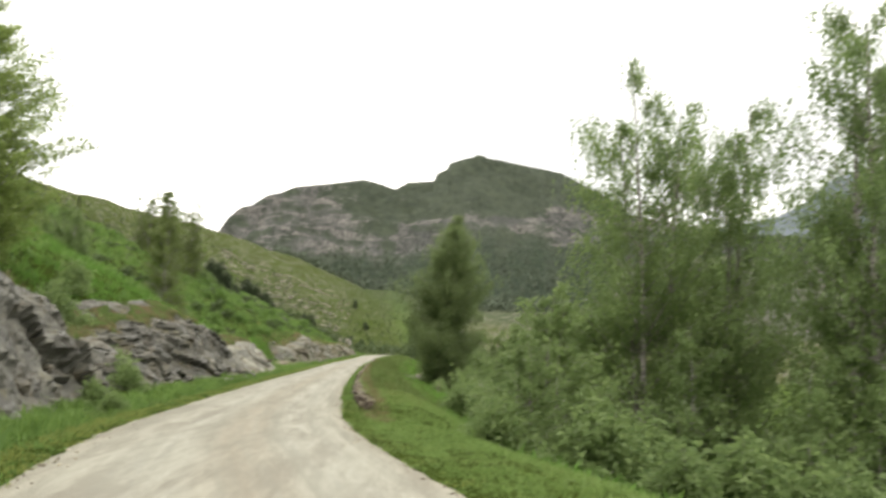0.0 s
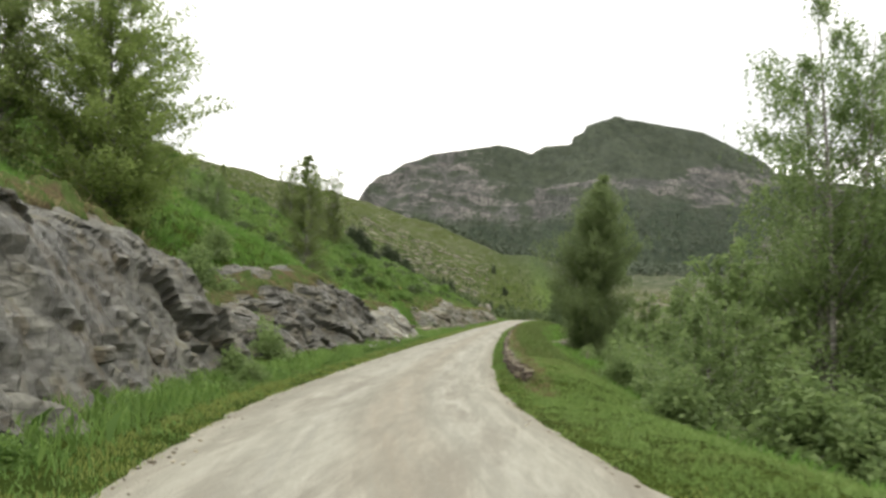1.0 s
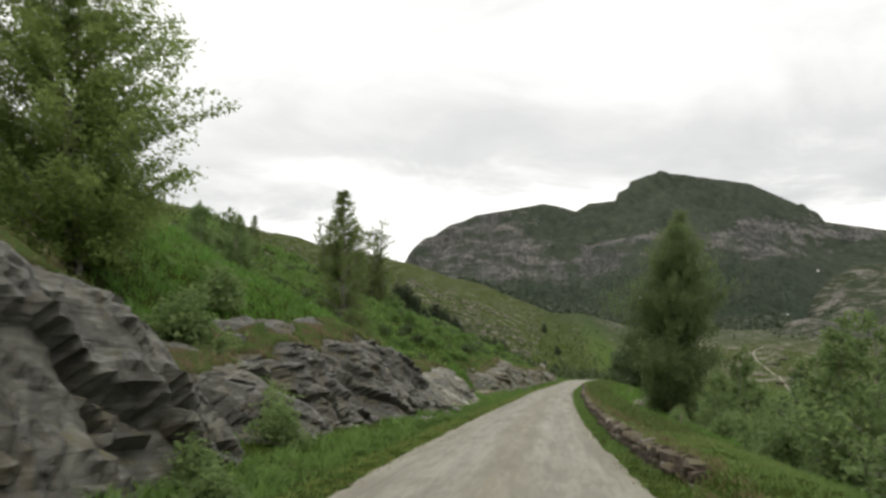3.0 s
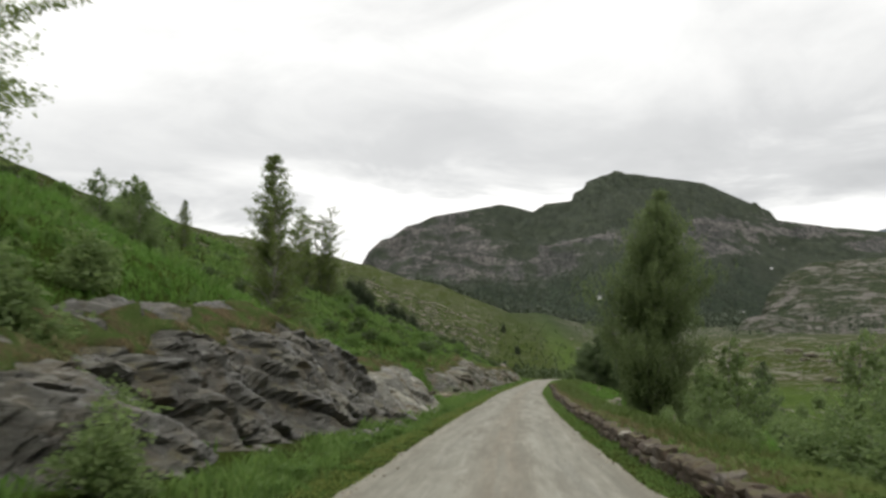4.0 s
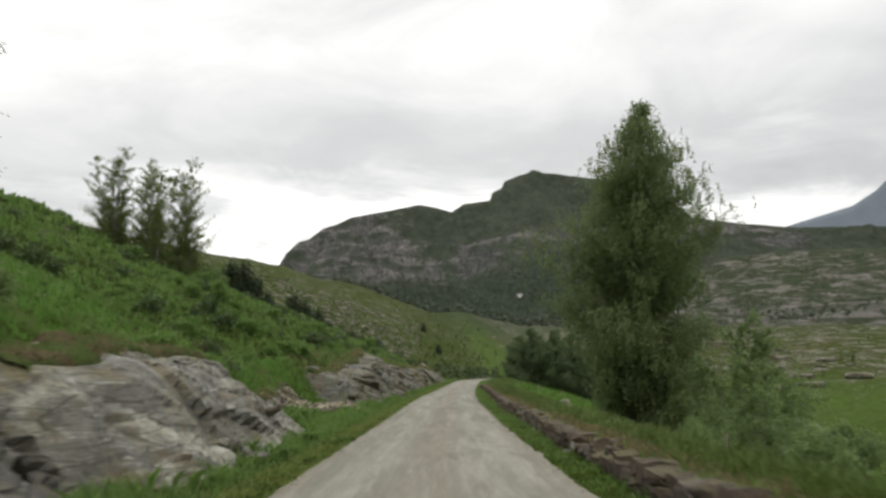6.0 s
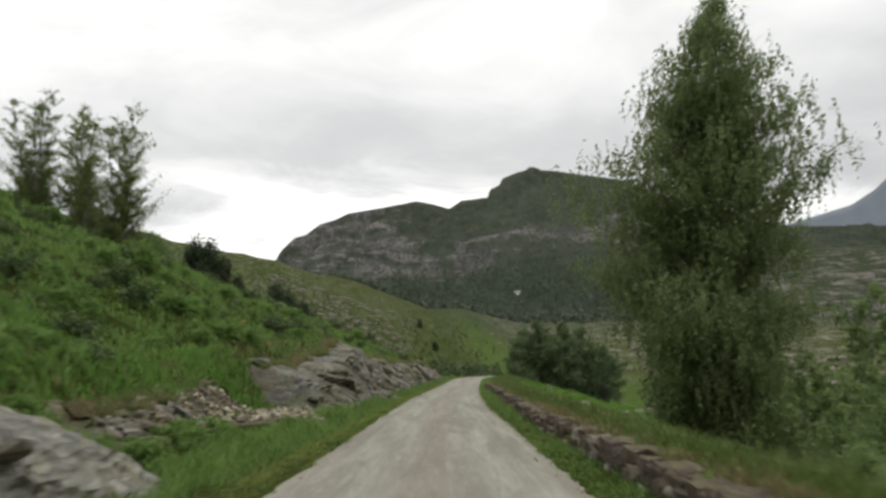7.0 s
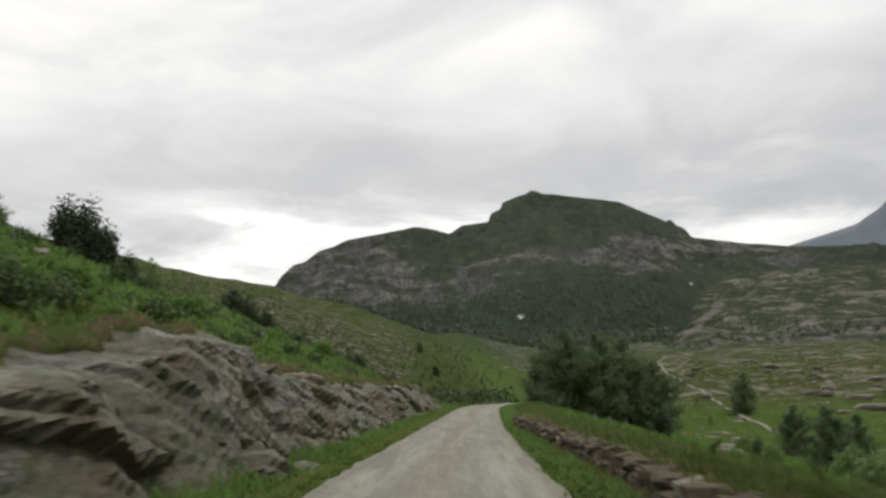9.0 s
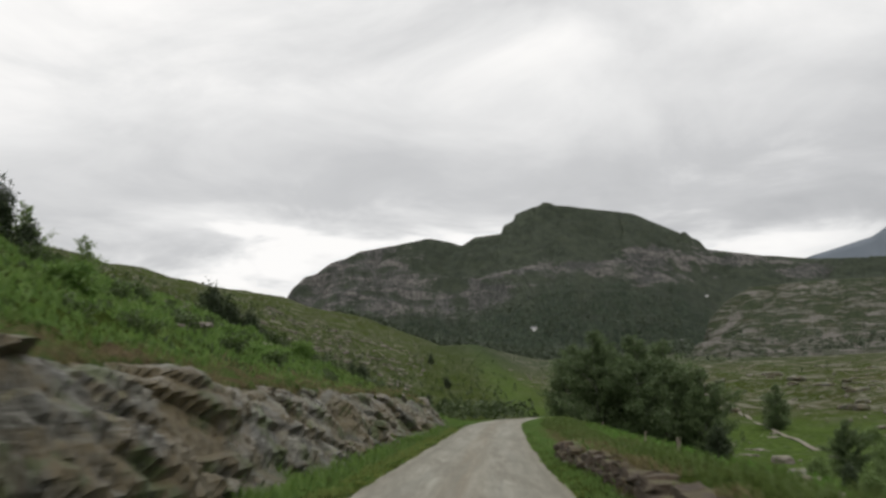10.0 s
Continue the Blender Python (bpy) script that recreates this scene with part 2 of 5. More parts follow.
def rubble_build(m, s):
    p = place_of(m)
    island = m.add("ShaderNodeNewGeometry").outputs["Random Per Island"]
    base = m.ramp(island, [(0.0, (0.05, 0.043, 0.031)), (0.4, (0.13, 0.108, 0.070)), (0.66, (0.30, 0.265, 0.185)), (1.0, (0.54, 0.51, 0.40))])
    base = m.mix(m.ramp(m.noise(p, 25.0, 4.0, 0.7), [(0.35, 0.6), (0.6, 0.0)]), base, (0.07, 0.056, 0.038))
    m.link(base, s.inputs["Base Color"])
    s.inputs["Roughness"].default_value = 0.9


def soil_build(m, s):
    p = place_of(m)
    a, b = m.noise(p, 1.6, 6.0, 0.7, 0.4), m.noise(p, 14.0, 5.0, 0.75)
    base = m.mix(m.ramp(b, [(0.35, 0.0), (0.65, 1.0)]), (0.036, 0.029, 0.019), (0.115, 0.095, 0.064))
    base = m.mix(m.ramp(a, [(0.52, 0.0), (0.64, 0.8)]), base, (0.05, 0.07, 0.022))
    m.link(base, s.inputs["Base Color"])
    s.inputs["Roughness"].default_value = 1.0
    bump(m, s, b, 0.8, 0.05)


def wall_build(m, s):
    p = place_of(m)
    a, b = m.noise(p, 2.2, 6.0, 0.65), m.noise(p, 17.0, 5.0, 0.7)
    rnd = m.math("FRACT", m.math("ADD", m.add("ShaderNodeObjectInfo").outputs["Random"], m.add("ShaderNodeNewGeometry").outputs["Random Per Island"]))
    base = m.mix(m.ramp(a, [(0.35, 0.0), (0.65, 1.0)]), (0.040, 0.029, 0.020), (0.118, 0.086, 0.060))
    base = m.mix(m.ramp(rnd, [(0.91, 0.0), (0.95, 0.8)]), base, (0.36, 0.34, 0.30))
    base = m.mix(m.ramp(b, [(0.35, 0.6), (0.55, 0.0)]), base, (0.05, 0.042, 0.03))
    base = m.mix(m.math("MULTIPLY", m.ramp(flat_up(m), [(0.5, 0.0), (0.9, 1.0)]), m.ramp(a, [(0.46, 0.0), (0.58, 0.55)])), base, (0.08, 0.085, 0.025))
    m.link(base, s.inputs["Base Color"])
    s.inputs["Roughness"].default_value = 0.9
    bump(m, s, m.math("ADD", a, b), 0.7, 0.04)


def front(m, p, scale, tilt=0.0):
    """The place seen square to the valley, stretched as asked."""
    node = m.add("ShaderNodeMapping", sets={"Rotation": (0.0, radians(tilt), 0.0), "Scale": scale})
    m.link(p, node.inputs["Vector"])
    return node.outputs[0]


def massif_build(m, s):
    p = place_of(m)
    craggy = m.add("ShaderNodeAttribute", attribute_name="craggy").outputs["Fac"]
    wooded = m.add("ShaderNodeAttribute", attribute_name="wooded").outputs["Fac"]
    rib = m.noise(front(m, p, (1.0, 0.12, 0.42), 12), 0.016, 9.0, 0.66, 0.6)
    slab = m.noise(front(m, p, (0.42, 0.1, 1.5), -8), 0.018, 9.0, 0.68, 0.5)
    spot = m.noise(front(m, p, (1.0, 0.15, 1.0)), 0.03, 8.0, 0.72, 0.3)
    fine = m.noise(front(m, p, (1.0, 0.15, 0.8)), 0.13, 6.0, 0.75)
    # stone, heath and wood colours are lifted and cooled to carry some distance haze
    stone = m.mix(m.ramp(rib, [(0.36, 0.0), (0.62, 1.0)]), (0.090, 0.093, 0.090), (0.225, 0.220, 0.208))
    stone = m.mix(m.ramp(slab, [(0.51, 0.0), (0.57, 0.85)]), stone, (0.345, 0.322, 0.300))
    joint = m.noise(front(m, p, (1.6, 0.12, 0.5), 20), 0.03, 7.0, 0.7, 0.8)
    stone = m.mix(m.ramp(m.math("ABSOLUTE", m.math("SUBTRACT", joint, 0.5)), [(0.0, 0.85), (0.035, 0.0)]), stone, (0.058, 0.066, 0.060))
    stone = m.mix(m.ramp(fine, [(0.38, 0.8), (0.50, 0.0)]), stone, (0.060, 0.073, 0.062))
    green = m.mix(m.ramp(spot, [(0.35, 0.0), (0.65, 1.0)]), (0.062, 0.080, 0.058), (0.106, 0.128, 0.086))
    green = m.mix(m.ramp(fine, [(0.52, 0.0), (0.66, 0.5)]), green, (0.125, 0.146, 0.104))
    wood = m.mix(m.ramp(fine, [(0.38, 0.0), (0.62, 1.0)]), (0.036, 0.054, 0.037), (0.080, 0.110, 0.068))
    wooded = m.ramp(m.math("ADD", wooded, m.math("ADD", m.math("MULTIPLY", m.math("SUBTRACT", spot, 0.5), 1.3), m.math("MULTIPLY", m.math("SUBTRACT", slab, 0.5), 1.6))), [(0.35, 0.0), (0.75, 1.0)])
    green = m.mix(wooded, green, wood)
    mixed = m.math("ADD", m.math("MULTIPLY", m.math("SUBTRACT", rib, 0.5), 0.55), m.math("ADD", m.math("MULTIPLY", slab, 0.70), m.math("MULTIPLY", spot, 0.30)))
    bare = m.ramp(m.math("ADD", mixed, m.math("MULTIPLY", m.math("SUBTRACT", craggy, 0.5), 0.34)), [(0.495, 0.0), (0.575, 1.0)])
    bare = m.math("MULTIPLY", bare, m.math("SUBTRACT", 1.0, m.math("MULTIPLY", wooded, 0.9)))
    m.link(m.mix(bare, green, stone), s.inputs["Base Color"])
    s.inputs["Roughness"].default_value = 0.9
    s.inputs["Specular IOR Level"].default_value = 0.1
    relief = m.math("ADD", m.math("MULTIPLY", rib, 1.6), m.math("ADD", slab, m.math("MULTIPLY", fine, 0.35)))
    bump(m, s, relief, 1.0, 60.0)


def ledge_build(m, s, green_share=0.0):
    p = place_of(m)
    band = m.noise(front(m, p, (0.6, 0.14, 2.4), 4), 0.042, 9.0, 0.72, 1.2)
    patch = m.noise(front(m, p, (1.0, 0.3, 1.2)), 0.03, 8.0, 0.72, 0.6)
    fine = m.noise(front(m, p, (1.0, 0.4, 1.2)), 0.3, 6.0, 0.75)
    stone = m.mix(m.ramp(band, [(0.38, 0.0), (0.62, 1.0)]), (0.105, 0.098, 0.088), (0.255, 0.240, 0.218))
    stone = m.mix(m.ramp(fine, [(0.38, 0.7), (0.52, 0.0)]), stone, (0.085, 0.080, 0.070))
    green = m.mix(m.ramp(fine, [(0.38, 0.0), (0.62, 1.0)]), (0.024, 0.037, 0.019), (0.066, 0.084, 0.040))
    green = m.mix(m.ramp(patch, [(0.5, 0.0), (0.62, 0.45)]), green, (0.112, 0.105, 0.063))
    f = m.math("ADD", m.math("MULTIPLY", band, 0.6), m.math("MULTIPLY", patch, 0.4))
    m.link(m.mix(m.ramp(f, [(0.465 + green_share, 0.0), (0.535 + green_share, 0.95)]), green, stone), s.inputs["Base Color"])
    s.inputs["Roughness"].default_value = 0.9
    s.inputs["Specular IOR Level"].default_value = 0.1
    bump(m, s, m.math("ADD", band, m.math("MULTIPLY", fine, 0.4)), 1.0, 9.0)


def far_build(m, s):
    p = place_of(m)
    # no air in between: distance haze is painted into this blue-grey base colour
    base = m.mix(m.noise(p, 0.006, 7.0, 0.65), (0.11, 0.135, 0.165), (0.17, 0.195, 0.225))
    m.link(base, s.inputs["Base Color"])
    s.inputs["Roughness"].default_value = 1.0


def leaf_build(dark, light, through_light=0.25, faded=None):
    def build(m, s):
        island = m.add("ShaderNodeNewGeometry").outputs["Random Per Island"]
        rnd = m.add("ShaderNodeObjectInfo").outputs["Random"]
        clump = m.noise(place_of(m), 0.8, 3.0, 0.6)
        f = m.math("ADD", m.math("MULTIPLY", island, 0.55), m.math("MULTIPLY", clump, 0.45))
        base = m.mix(f, dark, light)
        if faded:
            old = m.math("ADD", m.math("MULTIPLY", m.noise(place_of(m), 0.17, 5.0, 0.65, 0.4), 0.7), m.math("MULTIPLY", m.noise(place_of(m), 1.3, 3.0, 0.6), 0.3))
            base = m.mix(m.ramp(old, [(0.51, 0.0), (0.64, 0.75)]), base, faded)
        base = m.mix(m.math("MULTIPLY", rnd, 0.3), base, tuple(0.75 * c for c in dark))
        m.link(base, s.inputs["Base Color"])
        s.inputs["Roughness"].default_value = 0.55
        s.inputs["Specular IOR Level"].default_value = 0.3
        out = [x for x in m.tree.nodes if x.type == "OUTPUT_MATERIAL"][0]
        trans = m.add("ShaderNodeBsdfTranslucent")
        m.link(base, trans.inputs["Color"])
        blend = m.add("ShaderNodeMixShader", sets={"Fac": through_light})
        m.link(s.outputs[0], blend.inputs[1])
        m.link(trans.outputs[0], blend.inputs[2])
        m.link(blend.outputs[0], out.inputs[0])
    return build


def bark_build(m, s):
    p = place_of(m)
    ring = m.add("ShaderNodeMapping", sets={"Scale": (3.0, 3.0, 14.0)})
    m.link(p, ring.inputs["Vector"])
    marks = m.noise(ring.outputs[0], 1.0, 5.0, 0.7)
    base = m.mix(m.ramp(marks, [(0.42, 0.0), (0.58, 1.0)]), (0.09, 0.08, 0.07), (0.34, 0.32, 0.29))
    m.link(base, s.inputs["Base Color"])
    s.inputs["Roughness"].default_value = 0.8
    bump(m, s, marks, 0.5, 0.02)


def plain_build(a, b, scale, rough=0.8):
    def build(m, s):
        m.link(m.mix(m.noise(place_of(m), scale, 5.0, 0.65), a, b), s.inputs["Base Color"])
        s.inputs["Roughness"].default_value = rough
    return build


GRAVEL = material("pale gravel", gravel_build)
SOD = material("peaty turf edge", sod_build)
TURF = material("grass turf", turf_build)
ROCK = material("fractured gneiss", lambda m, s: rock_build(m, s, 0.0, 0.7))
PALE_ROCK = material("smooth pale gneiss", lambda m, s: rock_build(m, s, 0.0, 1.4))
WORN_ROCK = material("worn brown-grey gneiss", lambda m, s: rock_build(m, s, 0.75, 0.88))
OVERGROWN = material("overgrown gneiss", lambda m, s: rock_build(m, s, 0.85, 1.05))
BOULDER = material("weathered stone", boulder_build)
RUBBLE = material("broken stone", rubble_build)
SOIL = material("bare gritty soil", soil_build)
WALLSTONE = material("mossy brown wall stone", wall_build)
MASSIF = material("mountain rock and heath", massif_build)
LEDGE = material("rock ledges and heath", ledge_build)
RIDGE = material("rock ridge with wooded ledges", lambda m, s: ledge_build(m, s, 0.03))
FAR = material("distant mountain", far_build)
BIRCH_LEAF = material("birch leaves", leaf_build((0.10, 0.145, 0.046), (0.25, 0.31, 0.105), 0.6))
TALL_LEAF = material("tall birch leaves", leaf_build((0.115, 0.165, 0.068), (0.265, 0.335, 0.140), 0.58))
LIGHT_LEAF = material("light birch leaves", leaf_build((0.15, 0.215, 0.062), (0.32, 0.40, 0.13), 0.6))
THICKET_LEAF = material("thicket leaves", leaf_build((0.116, 0.182, 0.068), (0.281, 0.369, 0.143), 0.6))
JUNIPER_LEAF = material("juniper needles", leaf_build((0.028, 0.044, 0.022), (0.07, 0.095, 0.045), 0.12))
GRASS = material("grass blades", leaf_build((0.095, 0.182, 0.048), (0.259, 0.407, 0.110), 0.5, (0.209, 0.226, 0.094)))
HILL_GRASS = material("slope grass", leaf_build((0.085, 0.185, 0.035), (0.215, 0.395, 0.080), 0.55, (0.150, 0.190, 0.062)))
HERBS = material("mixed slope herbs", leaf_build((0.105, 0.195, 0.050), (0.260, 0.395, 0.105), 0.5, (0.205, 0.215, 0.080)))
LAWN = material("short verge grass", leaf_build((0.120, 0.200, 0.052), (0.300, 0.430, 0.130), 0.5, (0.26, 0.27, 0.10)))
ROUGH_GRASS = material("rough grass", leaf_build((0.075, 0.12, 0.032), (0.18, 0.25, 0.07), 0.45, (0.19, 0.165, 0.075)))
HEATH_LEAF = material("bilberry leaves", leaf_build((0.042, 0.07, 0.026), (0.115, 0.165, 0.055), 0.35))
SCRUB_LEAF = material("hill scrub leaves", leaf_build((0.045, 0.07, 0.028), (0.11, 0.15, 0.058), 0.3))
WOOD_LEAF = material("far woods", leaf_build((0.062, 0.082, 0.056), (0.100, 0.126, 0.080), 0.3))
FERN = material("ferns and herbs", leaf_build((0.085, 0.165, 0.042), (0.225, 0.345, 0.088), 0.55))
EDGE_GRASS = material("yellowed edge grass", leaf_build((0.15, 0.19, 0.05), (0.34, 0.39, 0.11), 0.45))
STRAW = material("dry grass", leaf_build((0.115, 0.102, 0.045), (0.27, 0.235, 0.11), 0.25))
GROVE_LEAF = material("dark grove leaves", leaf_build((0.078, 0.118, 0.055), (0.175, 0.235, 0.105), 0.5))
BARK = material("birch bark", bark_build)
WHITEWASH = material("white painted boards", plain_build((0.72, 0.72, 0.70), (0.82, 0.82, 0.80), 2.0))
SLATE = material("grey roof slate", plain_build((0.12, 0.12, 0.125), (0.2, 0.2, 0.21), 3.0))
OLD_WOOD = material("weathered wood", plain_build((0.16, 0.13, 0.10), (0.34, 0.29, 0.23), 6.0))
RUSTY_BRACKEN = material("rusty dead branch", plain_build((0.30, 0.13, 0.04), (0.45, 0.26, 0.10), 3.0))

# ---------------------------------------------------------------- the lie of the land
ROAD_Y = (-60, -20, -4, 8, 16, 24, 36, 48, 62, 82, 100, 116, 128, 140, 150, 162, 176, 190, 205, 220, 240, 250, 260, 272)
ROAD_X = (7.5, 2.6, 0.69, -0.62, -1.9, -2.94, -3.78, -3.9, -3.93, -3.76, -3.48, -3.15, -2.92, -2.48, -2, -1.42, -0.62, 0.35, 1.4, 3.2, 6.7, 11.5, 20, 34)
ROAD_W = (3.1, 3.1, 3.15, 3.22, 3.26, 3.25, 3.1, 2.95, 2.8, 2.69, 2.58, 2.49, 2.42, 2.36, 2.3, 2.23, 2.15, 2.08, 2.05, 2.05, 2.2, 2.5, 2.8, 3)
LAND_Y = (224, 240, 270, 320, 420, 6000)
LAND_X = (4, 6, 6.5, 5.5, 4, 4)
LEVEL_Y = (-60, 0, 8, 16, 24, 36, 48, 62, 82, 100, 116, 128, 140, 150, 162, 176, 190, 205, 220, 240, 266, 300, 420)
LEVEL_Z = (-2.14, -2.14, -2.13, -2.15, -2.28, -2.38, -2.24, -2.09, -1.88, -1.68, -1.4, -1.24, -1, -0.85, -0.63, -0.33, 0.07, 0.5, 0.8, 1.1, 0.3, -1.9, -6.9)
CUT_Y = (-30, 18, 40, 45, 49, 54, 62, 72, 80, 90, 100, 107, 116, 130, 150, 165, 180, 200, 230, 260)
CUT_H = (4.51, 4.69, 3.9, 2.3, 2.7, 3.1, 3.8, 4.25, 3.76, 2.29, 2.35, 2.31, 2.36, 3.11, 3.18, 2.75, 2.65, 2.3, 0.98, 0.07)
BACK_H = (-0.40, 0.63, 1.50, 1.99, 1.16, 1.28, 0.96, 0.57, 0.32, 0.31, 0.31, 0.33, 0.37, 0.63, 1.06, 0.59, 0.47, 0.21, 0.64, 0.00)
FACE_Y = (0, 30, 40, 46, 54, 59, 64, 80, 97, 110, 122, 132, 150, 175, 230)
FACE_D = (3.0, 3.4, 4.2, 5.2, 5.6, 5.4, 3.9, 3.3, 3.8, 4.6, 4.6, 3.2, 3.0, 2.6, 2.7)
WALL_Y = (-60, 30, 36, 44, 60, 81, 115, 124, 141, 150, 168, 176, 300)
WALL_D = (1.2, 1.2, 1.1, 0.72, 0.70, 0.80, 0.90, 1.08, 1.22, 1.0, 0.6, 1.0, 1.2)
FLOOR_Y = (-1000, 0, 300, 400, 700, 1500, 6000)
FLOOR_Z = (-12, -12, -11, -8, 26, 95, 240)


def glide(ys, vs):
    """A smooth curve through the values, as a fine table."""
    t = np.linspace(ys[0], ys[-1], 1200)
    v = np.interp(t, ys, vs)
    k = np.hanning(41)
    k /= k.sum()
    pad = np.concatenate([np.full(20, v[0]) + (np.arange(-20, 0)) * (v[1] - v[0]), v, np.full(20, v[-1]) + np.arange(1, 21) * (v[-1] - v[-2])])
    v = np.convolve(pad, k, "valid")
    return lambda y: np.interp(y, t, v)


road_x, road_w, road_z = glide(ROAD_Y, ROAD_X), glide(ROAD_Y, ROAD_W), glide(LEVEL_Y, LEVEL_Z)
land_x = glide(LAND_Y, LAND_X)
back_h = glide(CUT_Y, BACK_H)
cut_h, face_d, floor_z = glide(CUT_Y, CUT_H), glide(FACE_Y, FACE_D), glide(FLOOR_Y, FLOOR_Z)
RNG = np.random.default_rng(7)
WAVES = [(RNG.uniform(0, 6.28), RNG.uniform(0, 6.28), RNG.uniform(0, 6.28)) for _ in range(36)]


def waves(x, y, size, count=9, start=0):
    """Smooth rolling unevenness of about that size, -1 to 1."""
    z = 0.0
    for i in range(count):
        a, b, c = WAVES[(start + i) % 36]
        k = 6.28 / size * (0.6 + 0.16 * i)
        z = z + np.sin(k * (np.cos(a) * x + np.sin(a) * y) + b + 1.3 * np.sin(0.37 * k * (np.sin(c) * x - np.cos(c) * y) + c))
    return z / (0.55 * count)


def ease(a, b, v):
    t = np.clip((v - a) / (b - a), 0, 1)
    return t * t * (3 - 2 * t)


def ground(x, y, with_road=True):
    """Height of the land."""
    x, y = np.asarray(x, float), np.asarray(y, float)
    xc, w, zr = np.where(y < 232, road_x(y), land_x(y)), road_w(y), road_z(y)
    left = xc - w - x
    foot = np.minimum(xc - w, 3.4 + 0.004 * np.maximum(y, 0))
    s = foot - x
    right = x - xc - w
    climb = 0.068 * np.maximum(0, y - 250) + 0.02 * np.maximum(0, y - 900)
    d0 = face_d(y)
    cut = cut_h(y) * ease(d0 + 1.3, d0 + 4.2, s) + back_h(y) * ease(d0 + 4, d0 + 14, s)
    up = np.maximum(0, s - d0 - 4.0)
    slope = 0.405 * up + 0.045 * np.minimum(up, 26) - 0.00022 * np.maximum(0, up - 150) ** 2
    slope = slope * (1 - 0.085 * ease(150, 205, y))
    slope = np.where(up > 270, 0.405 * 270 + 1.17 - 0.00022 * 120 ** 2 - 0.16 * (up - 270), slope)
    hill = zr + cut + slope + climb
    rough = waves(x, y, 26, 9) * 0.9 * ease(10, 40, s) + waves(x, y, 70, 9, 7) * 3.0 * ease(30, 120, s) + waves(x, y, 6, 9, 14) * 0.28 * ease(5, 14, s)
    rough = rough + waves(x, y, 180, 9, 20) * 6 * ease(120, 300, s)
    hill = hill + rough - 0.12 * ease(0.2, 1.6, left) * (1 - ease(2.4, 4.0, left))
    drop = 0.29 * np.maximum(0, right - 2.6)
    fz = floor_z(y) + waves(x, y, 45, 9, 3) * 0.9 + waves(x, y, 160, 9, 25) * 2.5 * ease(40, 160, right)
    far_rise = 0.035 * np.maximum(0, right - 130) * ease(200, 700, y)
    k = 3.0
    bank = zr + climb - drop
    fz = np.where(fz > zr + climb, zr + climb + (fz - zr - climb) * ease(5, 90, right), fz)
    low = np.maximum(bank, fz) + k * np.log1p(np.exp(-np.abs(bank - fz) / k)) * ease(4, 30, right)
    valley = low + far_rise + waves(x, y, 5, 9, 9) * 0.16 * ease(2.6, 8, right) + waves(x, y, 1.7, 9, 11) * 0.05 * ease(0.2, 1.0, right)
    behind = right - np.interp(y, WALL_Y, WALL_D)
    valley = valley + 0.46 * ease(0.0, 0.35, behind) * (1 - ease(2.0, 6.0, behind)) * ease(31, 38, y) * (1 - ease(166, 171, y))
    mid = zr + climb + waves(x, y, 1.9, 9, 5) * 0.04 * ease(0.1, 0.8, np.maximum(left, right))
    z = np.where(left > 0, np.where(s > 0, hill, zr + climb), np.where(right > 0, valley, mid))
    bearing = np.degrees(np.arctan2(x, np.maximum(y - 60, 1)))
    spur = ease(380, 950, y) * (1 - ease(1080, 1500, y)) * (1 - ease(1.0, 5.5, bearing)) * (0.62 + 0.38 * ease(-9, -4, bearing)) * ease(-14, -9, bearing)
    z = z + 0.0238 * np.maximum(y - 60, 0) * spur
    if with_road:
        z = z - 0.09 * (1 - ease(-0.35, -0.02, np.maximum(left, right)))
    return z


def ground_z(x, y):
    return float(ground(x, y))


# the patch of bare soil and rubble between verge and slope
SCREE = ((-12.9, 111.6), (-7.7, 114.9), (-9.6, 125.9), (-13.0, 119.2))


def scree_at(t, w):
    """A place on the patch: t from the verge up, w along it."""
    (ax, ay), (bx, by), (cx, cy), (dx, dy) = SCREE
    return ((ax * (1 - w) + bx * w) * (1 - t) + (dx * (1 - w) + cx * w) * t,
            (ay * (1 - w) + by * w) * (1 - t) + (dy * (1 - w) + cy * w) * t)


def on_scree(x, y):
    """Whether a place lies on the bare patch."""
    inside = np.ones(np.shape(x), bool)
    for (ax, ay), (bx, by) in zip(SCREE, SCREE[1:] + SCREE[:1]):
        inside &= (bx - ax) * (y - ay) - (by - ay) * (x - ax) > 0
    return inside


# ---------------------------------------------------------------- mesh helpers
def mesh_of(name, verts, faces, mat, smooth=False):
    me = bpy.data.meshes.new(name)
    verts = np.asarray(verts, np.float32)
    faces = np.asarray(faces, np.int32)
    k = faces.shape[1]
    me.vertices.add(len(verts))
    me.vertices.foreach_set("co", verts.ravel())
    me.loops.add(faces.size)
    me.loops.foreach_set("vertex_index", faces.ravel())
    me.polygons.add(len(faces))
    me.polygons.foreach_set("loop_start", np.arange(0, faces.size, k, dtype=np.int32))
    me.polygons.foreach_set("use_smooth", np.full(len(faces), smooth))
    me.update(calc_edges=True)
    me.validate()
    me.materials.append(mat)
    return me


def grid_faces(nu, nv):
    i = np.arange((nu - 1) * nv).reshape(nu - 1, nv)[:, :-1].ravel()
    return np.stack([i, i + nv, i + nv + 1, i + 1], 1)


def part(name, data, parent, label="", m=None):
    ob = new(name, data)
    ob.parent = parent
    if m is not None:
        ob.matrix_basis = m
    if label:
        ob["label"] = label
    return ob


def add_value(me, name, values):
    layer = me.attributes.new(name, "FLOAT", "POINT")
    layer.data.foreach_set("value", np.asarray(values, np.float32))


